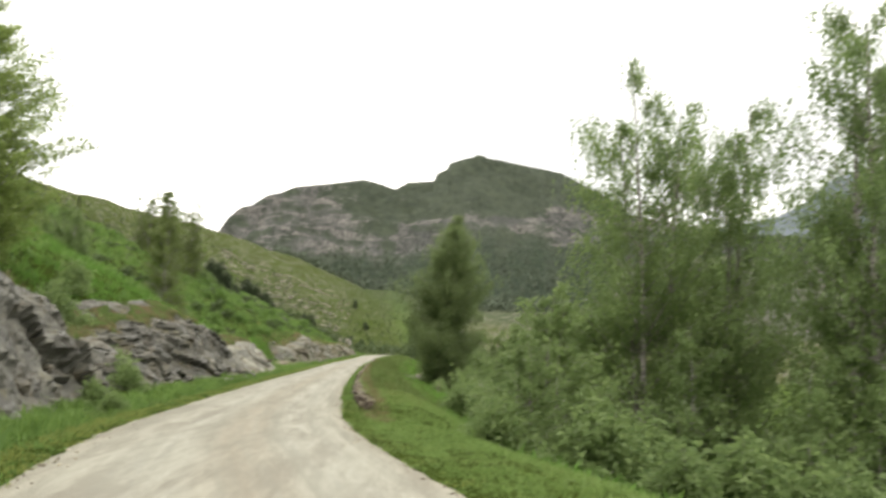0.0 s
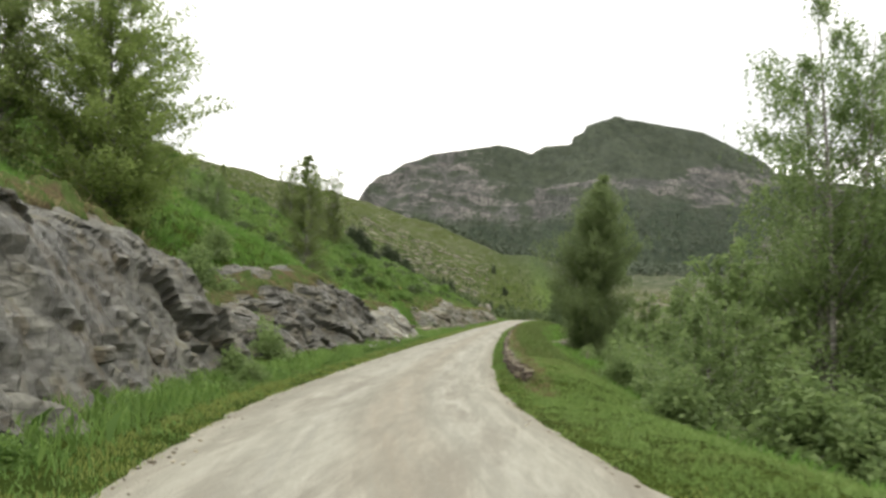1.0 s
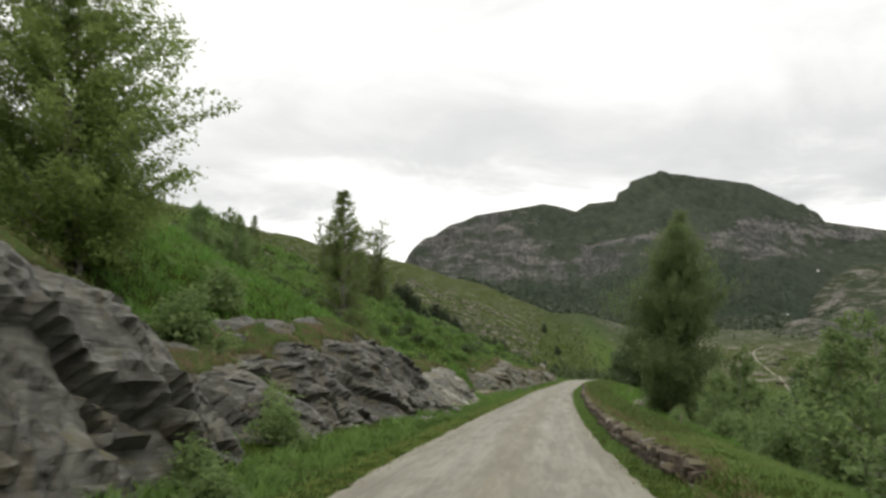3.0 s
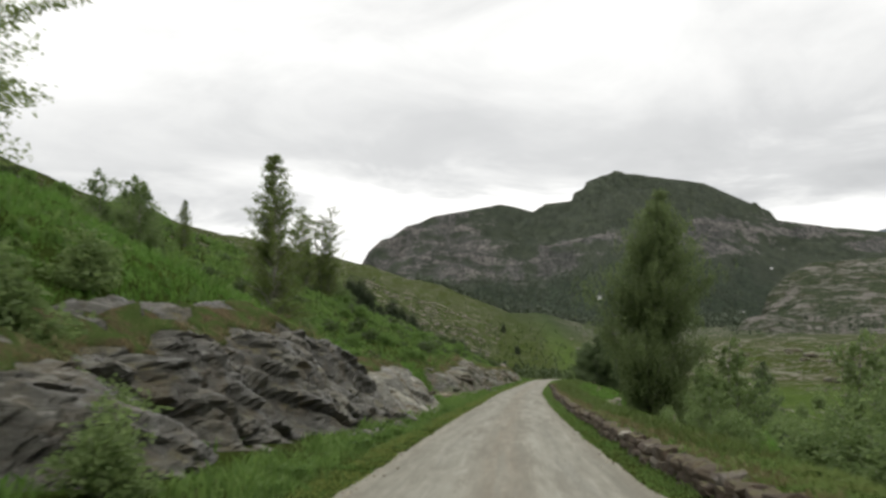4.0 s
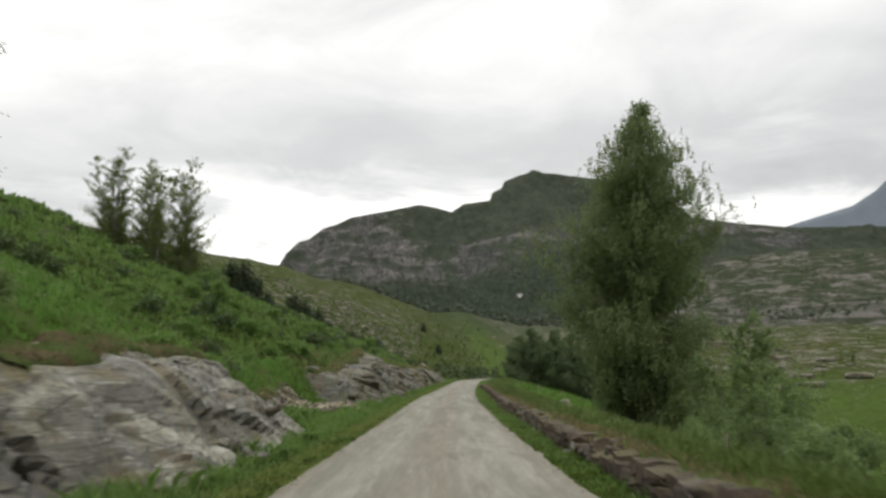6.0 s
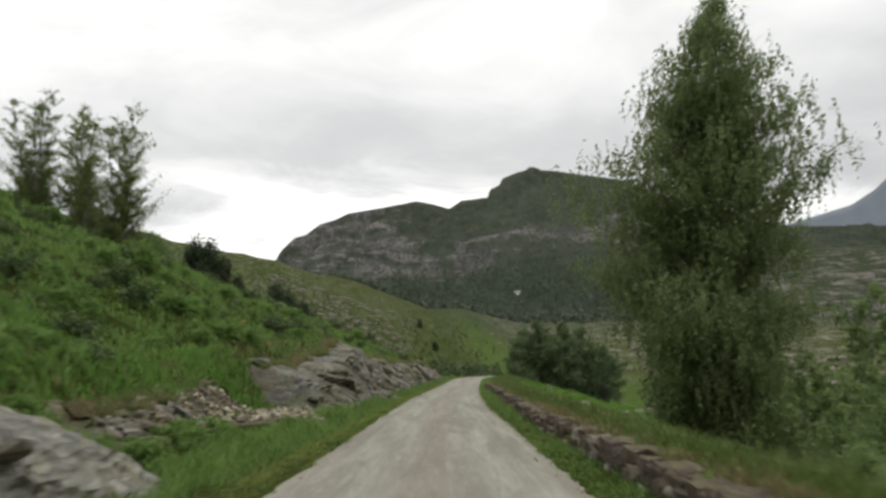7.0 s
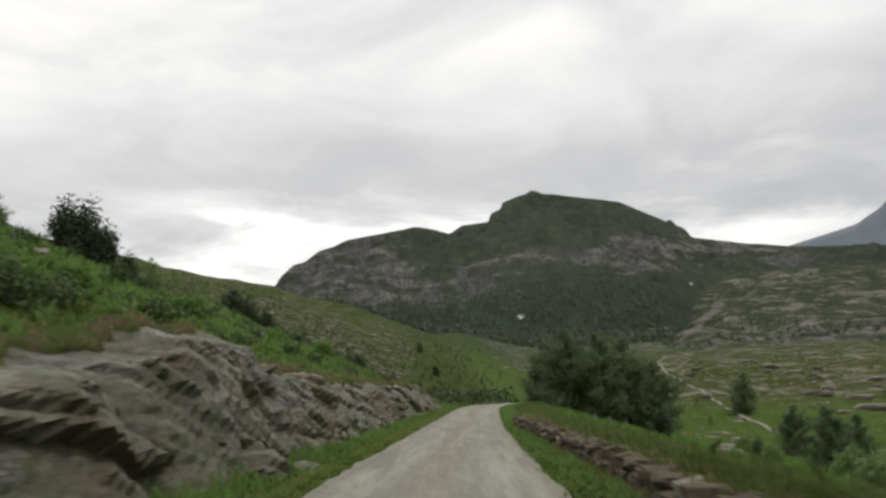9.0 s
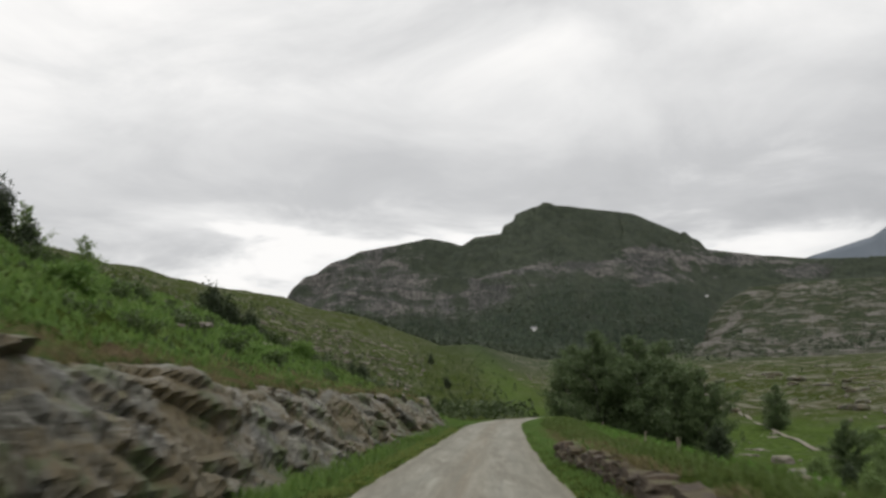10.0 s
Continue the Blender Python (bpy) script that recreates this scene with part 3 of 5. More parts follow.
# ---------------------------------------------------------------- ground and road
def steps(inner, count, outer, more):
    """Even steps within, growing steps out to the horizon."""
    a = np.linspace(inner[0], inner[1], count)
    d = (inner[1] - inner[0]) / (count - 1)
    def grow(span, k):
        lo, hi = 1.0, 2.0
        for _ in range(60):
            r = (lo + hi) / 2
            if d * sum(r ** i for i in range(1, k + 1)) < span:
                lo = r
            else:
                hi = r
        return np.cumsum([d * lo ** i for i in range(1, k + 1)])
    return np.concatenate([inner[0] - grow(inner[0] - outer[0], more)[::-1], a, inner[1] + grow(outer[1] - inner[1], more)])


gx = steps((-30, 26), 121, (-4700, 4700), 78)
gy = steps((-12, 250), 280, (-2500, 4700), 90)
GX, GY = np.meshgrid(gx, gy, indexing="ij")
GZ = ground(GX, GY)
ground_mesh = mesh_of("ground", np.stack([GX, GY, GZ], -1).reshape(-1, 3), grid_faces(len(gx), len(gy)), TURF, True)
stony = np.clip(0.5 * ease(250, 330, GY) * (1 - ease(16, 34, GX)) + ease(12, 45, np.minimum(road_x(GY), 8) - GX) * 0.9 + 0.12 * ease(14, 40, GX) + 0.55 * ease(26, 60, GX) * ease(430, 540, GY + 0.3 * (GX - 100)), 0, 1) * 0.9
add_value(ground_mesh, "stony", stony.ravel())
moor = ease(26, 60, GX) * ease(430, 540, GY + 0.3 * (GX - 100))
add_value(ground_mesh, "moor", moor.ravel())
add_value(ground_mesh, "meadow", (ease(10, 26, GX) * ease(120, 170, GY) * (1 - moor)).ravel())
wooded = ease(620, 1000, GY + 60 * waves(GX, GY, 200, 9, 8)) * ease(-60, 60, GX)
add_value(ground_mesh, "wooded", wooded.ravel())
tagged(new("ground", ground_mesh), "steep green hillside and valley floor of grass and heath", "ground", kind="structure")

ry = np.arange(-60, 268, 0.7)
ra = np.linspace(-1, 1, 25)
RA, RY = np.meshgrid(ra, ry, indexing="ij")
ragged = 1 + 0.02 * waves(RY * 0 + 3.0 * np.sign(RA), RY, 3.1, 9) + 0.022 * waves(RY * 0 + 9.0 * np.sign(RA), RY, 0.9, 9, 12)
RX = road_x(RY) + RA * road_w(RY) * np.where(np.abs(RA) > 0.9, ragged, 1)
crown = 0.05 * (1 - RA ** 2) - 0.04 * np.exp(-((np.abs(RA) - 0.45) / 0.13) ** 2) * (0.8 + 0.2 * waves(RX, RY, 14, 9, 2))
RZ = np.maximum(road_z(RY), ground(RX, RY) + 0.05) + crown + 0.004 * waves(RX, RY, 9.0, 9, 6) - 0.10 * ease(0.93, 1.0, np.abs(RA))
road_mesh = mesh_of("road", np.stack([RX, RY, RZ], -1).reshape(-1, 3), grid_faces(len(ra), len(ry)), GRAVEL, True)
road_mesh.flip_normals()
add_value(road_mesh, "across", RA.ravel())
tagged(new("road", road_mesh), "narrow pale gravel road with worn wheel tracks", "road", kind="structure")


# ---------------------------------------------------------------- mountains
# bare slabs of the mountain: bearing and height in degrees, half width, half height, slant
SLABS = ((-5.9, 7.9, 1.3, 1.0, -0.3), (-2.6, 8.2, 1.2, 0.8, 0.1), (-3.3, 6.9, 1.1, 0.8, -0.2), (-0.3, 7.0, 1.3, 0.8, 0.2), (2.6, 7.55, 1.9, 1.15, 0.15), (4.5, 8.8, 2.2, 0.42, 0.1), (8.5, 9.0, 2.6, 0.35, 0.05), (11.8, 9.35, 2.2, 0.55, 0.05),
         (12.2, 8.2, 1.8, 0.5, 0.0), (17.0, 8.7, 2.1, 0.5, -0.05), (20.5, 8.0, 2.0, 0.4, 0.0), (-8.6, 7.3, 0.6, 0.7, -0.6))


def massif(name, label, az, el, dist, near, mat, columns, rows, craggy, seed, back=0.55, sunk=0.0):
    """A mountain in front of the valley: its skyline, by bearing and height in degrees from the road, stands at dist."""
    a = np.linspace(az[0], az[-1], columns)
    e, d = np.interp(a, az, el), np.interp(a, az, dist)
    k = np.concatenate([np.linspace(0, 1, rows), 1 + np.linspace(0.05, 0.5, 8)])
    A, K = np.meshgrid(a, k, indexing="ij")
    kern = np.exp(-(np.arange(-60, 61) * (a[1] - a[0]) / 1.6) ** 2)
    soft = np.convolve(np.pad(e, 60, mode="edge"), kern / kern.sum(), "valid")
    E = soft[:, None] + (e - soft)[:, None] * ease(0.70, 1.0, K)
    D = d[:, None] + 0 * K
    r = near + (D - near) * K
    rise = np.where(K <= 1, 0.25 * K + 0.75 * K ** 1.0, 1 - back * (K - 1))
    height = np.tan(np.radians(E)) * D * rise
    height = height - sunk * (1 - np.clip(K, 0, 1)) ** 2
    X, Y = r * np.sin(np.radians(A)), 60 + r * np.cos(np.radians(A))
    verts = np.stack([X, Y, height], -1).reshape(-1, 3)
    out = verts.copy()
    damp = (np.clip(K, 0, 1) * (1 - 0.93 * np.exp(-((K - 1) / 0.045) ** 2))).ravel()
    for i, (x, y, z) in enumerate(verts):
        p = Vector((x, y, z * 1.6)) / 520.0 + Vector((seed, 0, 0))
        f = noise.ridged_multi_fractal(p, 0.9, 2.1, 6, 0.9, 2.0) - 1.1
        g = noise.fractal(Vector((x / 160, y / 160, seed)), 0.8, 2.2, 5)
        step = math.sin(z / 26.0 + 2.6 * g) * 3
        bearing = A.flat[i]
        gully = noise.fractal(Vector((bearing * 0.42 + 0.35 * g - 1.2 * K.flat[i], K.flat[i] * 2.4, seed * 3)), 0.9, 2.2, 3)
        cleft = max(0.0, 1 - abs(gully) * 3.0) ** 2
        out[i, 2] += (f * 48 + g * 26 + step - 20 * cleft) * craggy * damp[i]
    ob = new(name, mesh_of(name, out, grid_faces(columns, len(k)), mat, True))
    ob.data.flip_normals()
    # bare slabs on the western buttress, along a slanting belt and round the summit; woods at the foot
    EL = np.degrees(np.arctan2(np.tan(np.radians(E)) * D * np.clip(rise, 0, 2), r))
    bare = 0.72 * (1 - ease(-3.0, 2.5, A + 0.8 * (EL - 8))) * ease(5.0, 6.5, EL) + 0.55 * np.exp(-((EL - 8.3 - 0.05 * A) / 1.0) ** 2) * ease(0, 3, A)
    for az0, el0, wide, tall, tilt in SLABS:
        u, v = A - az0, EL - el0 - tilt * (A - az0)
        bare = np.maximum(bare, np.exp(-((u / wide) ** 2 + (v / tall) ** 2) ** 1.5))
    add_value(ob.data, "craggy", np.clip(np.maximum(bare, 0.42 * ease(0.965, 0.995, K) * (1 - ease(6, 8, A))), 0, 1).ravel())
    add_value(ob.data, "wooded", np.clip(1 - ease(0.10, 0.62, K + 0.05 * np.sin(A * 1.7) + 0.03 * np.sin(A * 4.1)), 0, 1).ravel())
    return tagged(ob, label, "mountain", kind="structure")


massif("mountain", "broad grey rock mountain with a stepped summit and green ledges",
       (-9.75, -9.4, -9.25, -8.8, -8.05, -7.4, -6.6, -5.7, -4.85, -3.3, -0.75, 0.2, 1.2, 1.55, 1.95, 3.55, 3.7, 4.3, 4.45, 5.4, 6.25, 7.5, 11.3, 12.6, 15.0, 15.35, 17.8, 20.6, 24.0, 32.0, 45.0),
       (1.0, 6.0, 7.2, 7.95, 8.65, 8.85, 9.45, 9.75, 10.2, 10.45, 10.83, 10.66, 10.38, 10.6, 10.85, 11.0, 11.5, 11.72, 12.12, 12.48, 12.64, 12.5, 11.82, 11.2, 10.0, 9.53, 9.05, 8.62, 8.3, 8.0, 7.0),
       np.interp((-9.75, -9.4, -9.25, -8.8, -8.05, -7.4, -6.6, -5.7, -4.85, -3.3, -0.75, 0.2, 1.2, 1.55, 1.95, 3.55, 3.7, 4.3, 4.45, 5.4, 6.25, 7.5, 11.3, 12.6, 15.0, 15.35, 17.8, 20.6, 24.0, 32.0, 45.0), (-9.75, -6, 0, 6, 15, 20, 45), (2700, 3100, 3500, 3750, 3950, 3900, 3400)),
       1350, MASSIF, 560, 96, 1.0, 3.0)
massif("rocky_hill", "bare pinkish-grey rock hill with grassy ledges across the valley", (12.0, 12.6, 13.5, 14.6, 17.0, 21.0, 25.0, 32.0, 44.0), (0.2, 2.9, 3.95, 4.25, 4.2, 4.25, 4.5, 4.6, 4.0),
       (900, 930, 980, 1000, 1050, 1050, 1000, 900, 800), 430, LEDGE, 260, 70, 0.2, 13.0, 0.3, 18)
massif("rocky_ridge", "pale striped rock ridge behind the valley", (13.5, 14.8, 15.8, 17.2, 21.0, 25.0, 34.0, 46.0), (1.5, 5.4, 6.4, 7.1, 7.2, 7.1, 6.6, 5.5),
       (1700, 1750, 1780, 1800, 1850, 1850, 1800, 1700), 900, RIDGE, 240, 60, 0.35, 17.0, 0.3, 20)
massif("distant_mountain", "mountain far down the valley, haze tinted into its blue-grey colour", (19.0, 20.5, 23.0, 24.2, 25.4, 27.0, 30.0, 38.0),
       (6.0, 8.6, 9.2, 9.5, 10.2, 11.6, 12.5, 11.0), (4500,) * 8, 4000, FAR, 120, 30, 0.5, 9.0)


# ---------------------------------------------------------------- rock cut beside the road
def stone_mesh(name, size, seed, cuts=2, mat=BOULDER, rough=0.22):
    bm = bmesh.new()
    bmesh.ops.create_icosphere(bm, subdivisions=cuts, radius=1.0)
    for v in bm.verts:
        f = 1 + rough * noise.fractal(v.co * 1.1 + Vector((seed, 0, seed * 2)), 0.9, 2.0, 4)
        c = v.co * f
        v.co = Vector([max(-0.82, min(0.82, k)) for k in c])
        v.co = Vector((v.co.x * size[0], v.co.y * size[1], v.co.z * size[2]))
    me = bpy.data.meshes.new(name)
    bm.to_mesh(me)
    bm.free()
    me.materials.append(mat)
    return me


def blades(points, tall, wide, rng, spread=0.16):
    k = len(points)
    t = rng.uniform(0, 6.28, k)
    side = np.stack([np.cos(t), np.sin(t), 0 * t], 1)
    lean = np.stack([rng.normal(0, spread, k), rng.normal(0, spread, k), np.ones(k)], 1)
    h = (tall * rng.uniform(0.5, 1.3, k))[:, None]
    w = (wide * rng.uniform(0.6, 1.3, k))[:, None]
    p = points.copy()
    bend = np.stack([rng.normal(0, 0.25, k), rng.normal(0, 0.25, k), 0 * t - 0.12], 1)
    a, b, c = p + lean * h * 0.55 - side * w * 0.4, p + lean * h * 0.55 + side * w * 0.4, p + (lean + bend) * h
    verts = np.stack([p - side * w * 0.5, p + side * w * 0.5, b, c, a], 1).reshape(-1, 3)
    return verts, np.arange(5 * k).reshape(k, 5)


def facets(p, size, seed):
    """Broken, planar relief: each block has its own lift and tilt."""
    q = Vector((p[0] * 0.75, p[1] * 0.42 + p[2] * 0.25, p[2] * 1.55 + p[1] * 0.5 - p[0] * 0.2)) / size + Vector((seed, seed * 0.7, 0))
    d, pts = noise.voronoi(q)
    c = pts[0]
    h = noise.cell(c * 7.3)
    t = noise.cell_vector(c * 3.1)
    edge = min(1.0, (d[1] - d[0]) * 7.0)
    return (h - 0.5) * 0.9 + (q - c).dot(t - Vector((0.5, 0.5, 0.5))) * 1.1 - (1 - edge) * 0.38


def outcrop(label, y0, y1, deep, lift, seed, face=0.0, size=1.0, mat=ROCK, line=None, toe=1.5, rough=1.0, bare=1.55, sharp=3.8, top=None):
    """A bare rock shoulder between the verge and the slope above."""
    us = np.arange(y0, y1 + 0.01, 0.16)
    vs = np.concatenate([np.arange(0, 2.6 + toe, 0.09), np.arange(2.6 + toe, deep + toe, 0.16)])
    U, V = np.meshgrid(us, vs, indexing="ij")
    d0 = (np.interp(U, *line) if line else face_d(U)) + face + 0.35 * waves(U, U * 0 + seed, 7, 9, int(seed) % 20)
    tuck = toe * (0.85 + 0.35 * waves(U, U * 0 + 5 * seed, 6, 9, 9))
    S = d0 + V - 0.4 - tuck
    X = np.minimum(road_x(U) - road_w(U), 3.4 + 0.004 * U) - S
    ends = ease(0, 3.2, U - y0) * ease(0, sharp, y1 - U)
    tall = (cut_h(U) + lift) * (0.92 + 0.16 * waves(U, U * 0 + 3 * seed, 9, 9, 4))
    if top:
        tall = (np.interp(U, *top) + 0.35) / 0.86 * (1 + 0.05 * waves(U, U * 0 + 3 * seed, 5, 9, 4))
    W = V - toe
    shape = tall * (0.40 * np.clip(V / (1.6 + toe), 0, 1) + 0.42 * ease(0.35 * toe, 1.5 + toe, V) + 0.18 * ease(1.2, 4.4, W)) + 0.22 * np.maximum(0, W - 3.0)
    V = W
    Z = road_z(U) - 0.35 + shape * (0.25 + 0.75 * ends)
    G = ground(X, U)
    back = ease(deep - 1.9, deep, V)
    Z = Z * (1 - back) + (G - 0.7) * back
    Z = Z * ends + np.minimum(Z, G - 0.6) * (1 - ends)
    steep = 1 - ease(1.2, 2.6, V)
    verts = np.stack([X, U, Z], -1).reshape(-1, 3)
    push = rough * (0.35 + 0.65 * ends * (1 - back)).ravel()
    st = steep.ravel()
    for i, p in enumerate(verts):
        low = noise.fractal(Vector((p[0] * 0.33, p[1] * 0.33, p[2] * 0.33 + seed)), 0.9, 2.0, 3)
        bed = 0.92 * p[2] + 0.36 * p[1] - 0.16 * p[0] + 0.45 * low
        f = 0.72 * facets(p, 2.2 * size, seed) + 0.36 * facets(p, 1.0 * size, seed + 5) + 0.13 * facets(p, 0.45, seed + 9)
        for thick, reach in ((1.7 * size, 0.42), (0.6, 0.06), (0.16, 0.012)):
            u = bed / thick + 0.35 * low
            k = math.floor(u)
            jut = noise.cell(Vector((k * 1.37 + seed, math.floor(p[1] / (3.2 * thick) + 0.7 * k), 4.2)))
            w = u - k
            f += reach * ((w / 0.8 if w < 0.8 else (1 - w) / 0.2) - 0.5) * (0.35 + 0.65 * jut)
        f += 0.10 * noise.fractal(Vector(p) * 1.7, 0.9, 2.0, 4)
        f = math.tanh(f / 1.15) * 1.15 * (0.46 + 0.30 * st[i]) * push[i]
        verts[i, 0] += f * (0.35 + 0.65 * st[i])
        verts[i, 2] += f * (0.80 - 0.50 * st[i])
    root = new("rock_outcrop")
    part("rock_face", mesh_of("rock_face", verts, grid_faces(len(us), len(vs)), mat, False), root)
    # the turf hangs over the upper edge in a ragged lip
    rng = np.random.default_rng(int(seed) + 100)
    net = verts.reshape(len(us), len(vs), 3)
    cap, rim = [], []
    for i in range(18, len(us) - 18):
        wander = bare + 0.55 * float(waves(us[i], seed * 3.0, 5.5, 9, 2)) + 0.25 * float(waves(us[i], seed, 1.3, 9, 12))
        j = int(np.searchsorted(vs - toe, wander))
        j = min(max(j, 4), len(vs) - 13)
        hang = 0.16 + 0.16 * abs(float(waves(us[i], seed * 2.0, 0.9, 9, 5)))
        row = [net[i, j] + np.array([0.10, 0, -hang]), net[i, j] + np.array([0.16, 0, -0.3 * hang]), net[i, j] + np.array([0.06, 0, 0.10])]
        row += [net[i, min(j + 2 * k, len(vs) - 1)] + np.array([0, 0, 0.14 + 0.05 * math.sin(3.1 * us[i] + 2.0 * k)]) for k in range(1, 6)]
        row.append(net[i, min(j + 12, len(vs) - 1)] - np.array([0, 0, 0.4]))
        cap.append(row)
        rim += [row[1] + rng.normal(0, 0.06, 3) for _ in range(3)] + [row[2] + rng.normal(0, 0.09, 3) for _ in range(3)] + [row[4] + rng.normal(0, 0.22, 3) for _ in range(2)]
    cap = np.array(cap)
    lip = mesh_of("turf_lip", cap.reshape(-1, 3), grid_faces(cap.shape[0], cap.shape[1]), SOD, True)
    part("turf_lip", lip, root, "brown peaty turf hanging over the rock edge")
    rim = np.array(rim)
    v, f = blades(rim, np.full(len(rim), 0.26), np.full(len(rim), 0.018), rng, 0.55)
    part("turf_fringe", mesh_of("turf_fringe", v, f, STRAW), root, "fringe of dry brown grass")["kind"] = "stuff"
    # angular blocks broken from the face
    for k in range(int((y1 - y0) / 2.6)):
        i, j = rng.integers(14, len(us) - 14), rng.integers(1, 16)
        p = net[i, j]
        s = rng.uniform(0.14, 0.42)
        me = stone_mesh("block", (s * rng.uniform(1.0, 1.7), s, s * rng.uniform(0.4, 0.8)), seed + k * 1.7, 2, mat, 0.35)
        part("block", me, root, "", pose(p[0], p[1], p[2] + 0.1 * s, rng.uniform(-15, 25), rng.uniform(-20, 20), rng.uniform(0, 180)))
    return tagged(root, label, "rock", "rock outcrops along the road")


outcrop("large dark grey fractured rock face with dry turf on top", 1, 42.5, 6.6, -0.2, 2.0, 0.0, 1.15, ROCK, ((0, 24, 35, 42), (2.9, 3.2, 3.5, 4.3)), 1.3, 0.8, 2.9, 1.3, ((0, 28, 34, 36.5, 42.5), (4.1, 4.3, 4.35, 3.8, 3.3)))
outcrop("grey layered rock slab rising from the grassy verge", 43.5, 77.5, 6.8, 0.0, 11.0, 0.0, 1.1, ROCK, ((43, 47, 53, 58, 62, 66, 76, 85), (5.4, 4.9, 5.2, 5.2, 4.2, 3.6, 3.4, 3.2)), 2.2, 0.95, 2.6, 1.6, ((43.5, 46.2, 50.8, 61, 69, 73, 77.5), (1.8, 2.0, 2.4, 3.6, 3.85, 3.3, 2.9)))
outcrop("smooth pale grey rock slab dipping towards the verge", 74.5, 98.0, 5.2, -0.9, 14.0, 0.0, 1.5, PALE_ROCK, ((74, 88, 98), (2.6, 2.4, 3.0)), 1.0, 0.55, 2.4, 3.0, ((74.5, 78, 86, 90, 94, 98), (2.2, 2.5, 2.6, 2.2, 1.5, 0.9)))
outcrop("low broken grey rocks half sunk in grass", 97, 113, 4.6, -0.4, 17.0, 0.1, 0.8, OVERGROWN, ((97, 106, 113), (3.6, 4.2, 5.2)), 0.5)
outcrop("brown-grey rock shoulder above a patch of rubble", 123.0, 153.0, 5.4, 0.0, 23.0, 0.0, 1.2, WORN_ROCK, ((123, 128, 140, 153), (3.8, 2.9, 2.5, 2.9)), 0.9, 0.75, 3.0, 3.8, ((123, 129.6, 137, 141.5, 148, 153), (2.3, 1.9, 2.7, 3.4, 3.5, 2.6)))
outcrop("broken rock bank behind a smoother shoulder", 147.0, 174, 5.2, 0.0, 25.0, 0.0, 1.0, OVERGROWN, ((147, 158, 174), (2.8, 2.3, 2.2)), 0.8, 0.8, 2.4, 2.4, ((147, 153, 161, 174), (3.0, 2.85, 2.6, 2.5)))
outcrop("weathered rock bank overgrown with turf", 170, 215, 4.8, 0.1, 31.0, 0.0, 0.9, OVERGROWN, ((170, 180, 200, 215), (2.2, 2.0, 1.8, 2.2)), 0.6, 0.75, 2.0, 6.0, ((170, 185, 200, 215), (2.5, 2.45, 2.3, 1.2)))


# ---------------------------------------------------------------- stones
def boulder(x, y, size, seed, label, sink=0.25):
    ob = new("boulder", stone_mesh("boulder", size, seed, 3))
    ob.matrix_basis = pose(x, y, ground_z(x, y) + size[2] * (0.8 - sink * 2), 0, 0, seed * 47 % 180)
    return tagged(ob, label, "boulder", "boulders")


# ---------------------------------------------------------------- plants
def leaves_at(points, size, droop, rng, aspect=0.6, kite=False):
    """One small pointed leaf at each point."""
    k = len(points)
    a = rng.normal(size=(k, 3))
    a[:, 2] = a[:, 2] * 0.5 - droop
    a /= np.linalg.norm(a, axis=1)[:, None]
    b = np.cross(a, rng.normal(size=(k, 3)))
    b /= np.linalg.norm(b, axis=1)[:, None] + 1e-9
    s = size * rng.uniform(0.6, 1.35, (k, 1))
    p = np.asarray(points)
    if kite:
        verts = np.stack([p, p + a * s * 0.5 + b * s * aspect * 0.5, p + a * s, p + a * s * 0.5 - b * s * aspect * 0.5], 1).reshape(-1, 3)
        return verts, np.arange(4 * k).reshape(k, 4)
    verts = np.stack([p - b * s * aspect * 0.5, p + b * s * aspect * 0.55 + a * s * 0.15, p + a * s * 1.1], 1).reshape(-1, 3)
    return verts, np.arange(3 * k).reshape(k, 3)


def tube(points, radii, sides=6):
    """A tapered bent tube."""
    pts = [Vector(p) for p in points]
    verts, faces = [], []
    for i, p in enumerate(pts):
        d = (pts[min(i + 1, len(pts) - 1)] - pts[max(i - 1, 0)]).normalized()
        e = d.orthogonal().normalized()
        g = d.cross(e)
        for j in range(sides):
            t = 2 * math.pi * j / sides
            verts.append(p + (e * math.cos(t) + g * math.sin(t)) * radii[i])
    for i in range(len(pts) - 1):
        for j in range(sides):
            k = (j + 1) % sides
            faces.append((i * sides + j, i * sides + k, (i + 1) * sides + k, (i + 1) * sides + j))
    return verts, faces


def join_tubes(tubes):
    verts, faces = [], []
    for v, f in tubes:
        base = len(verts)
        verts += v
        faces += [tuple(i + base for i in q) for q in f]
    return verts, faces


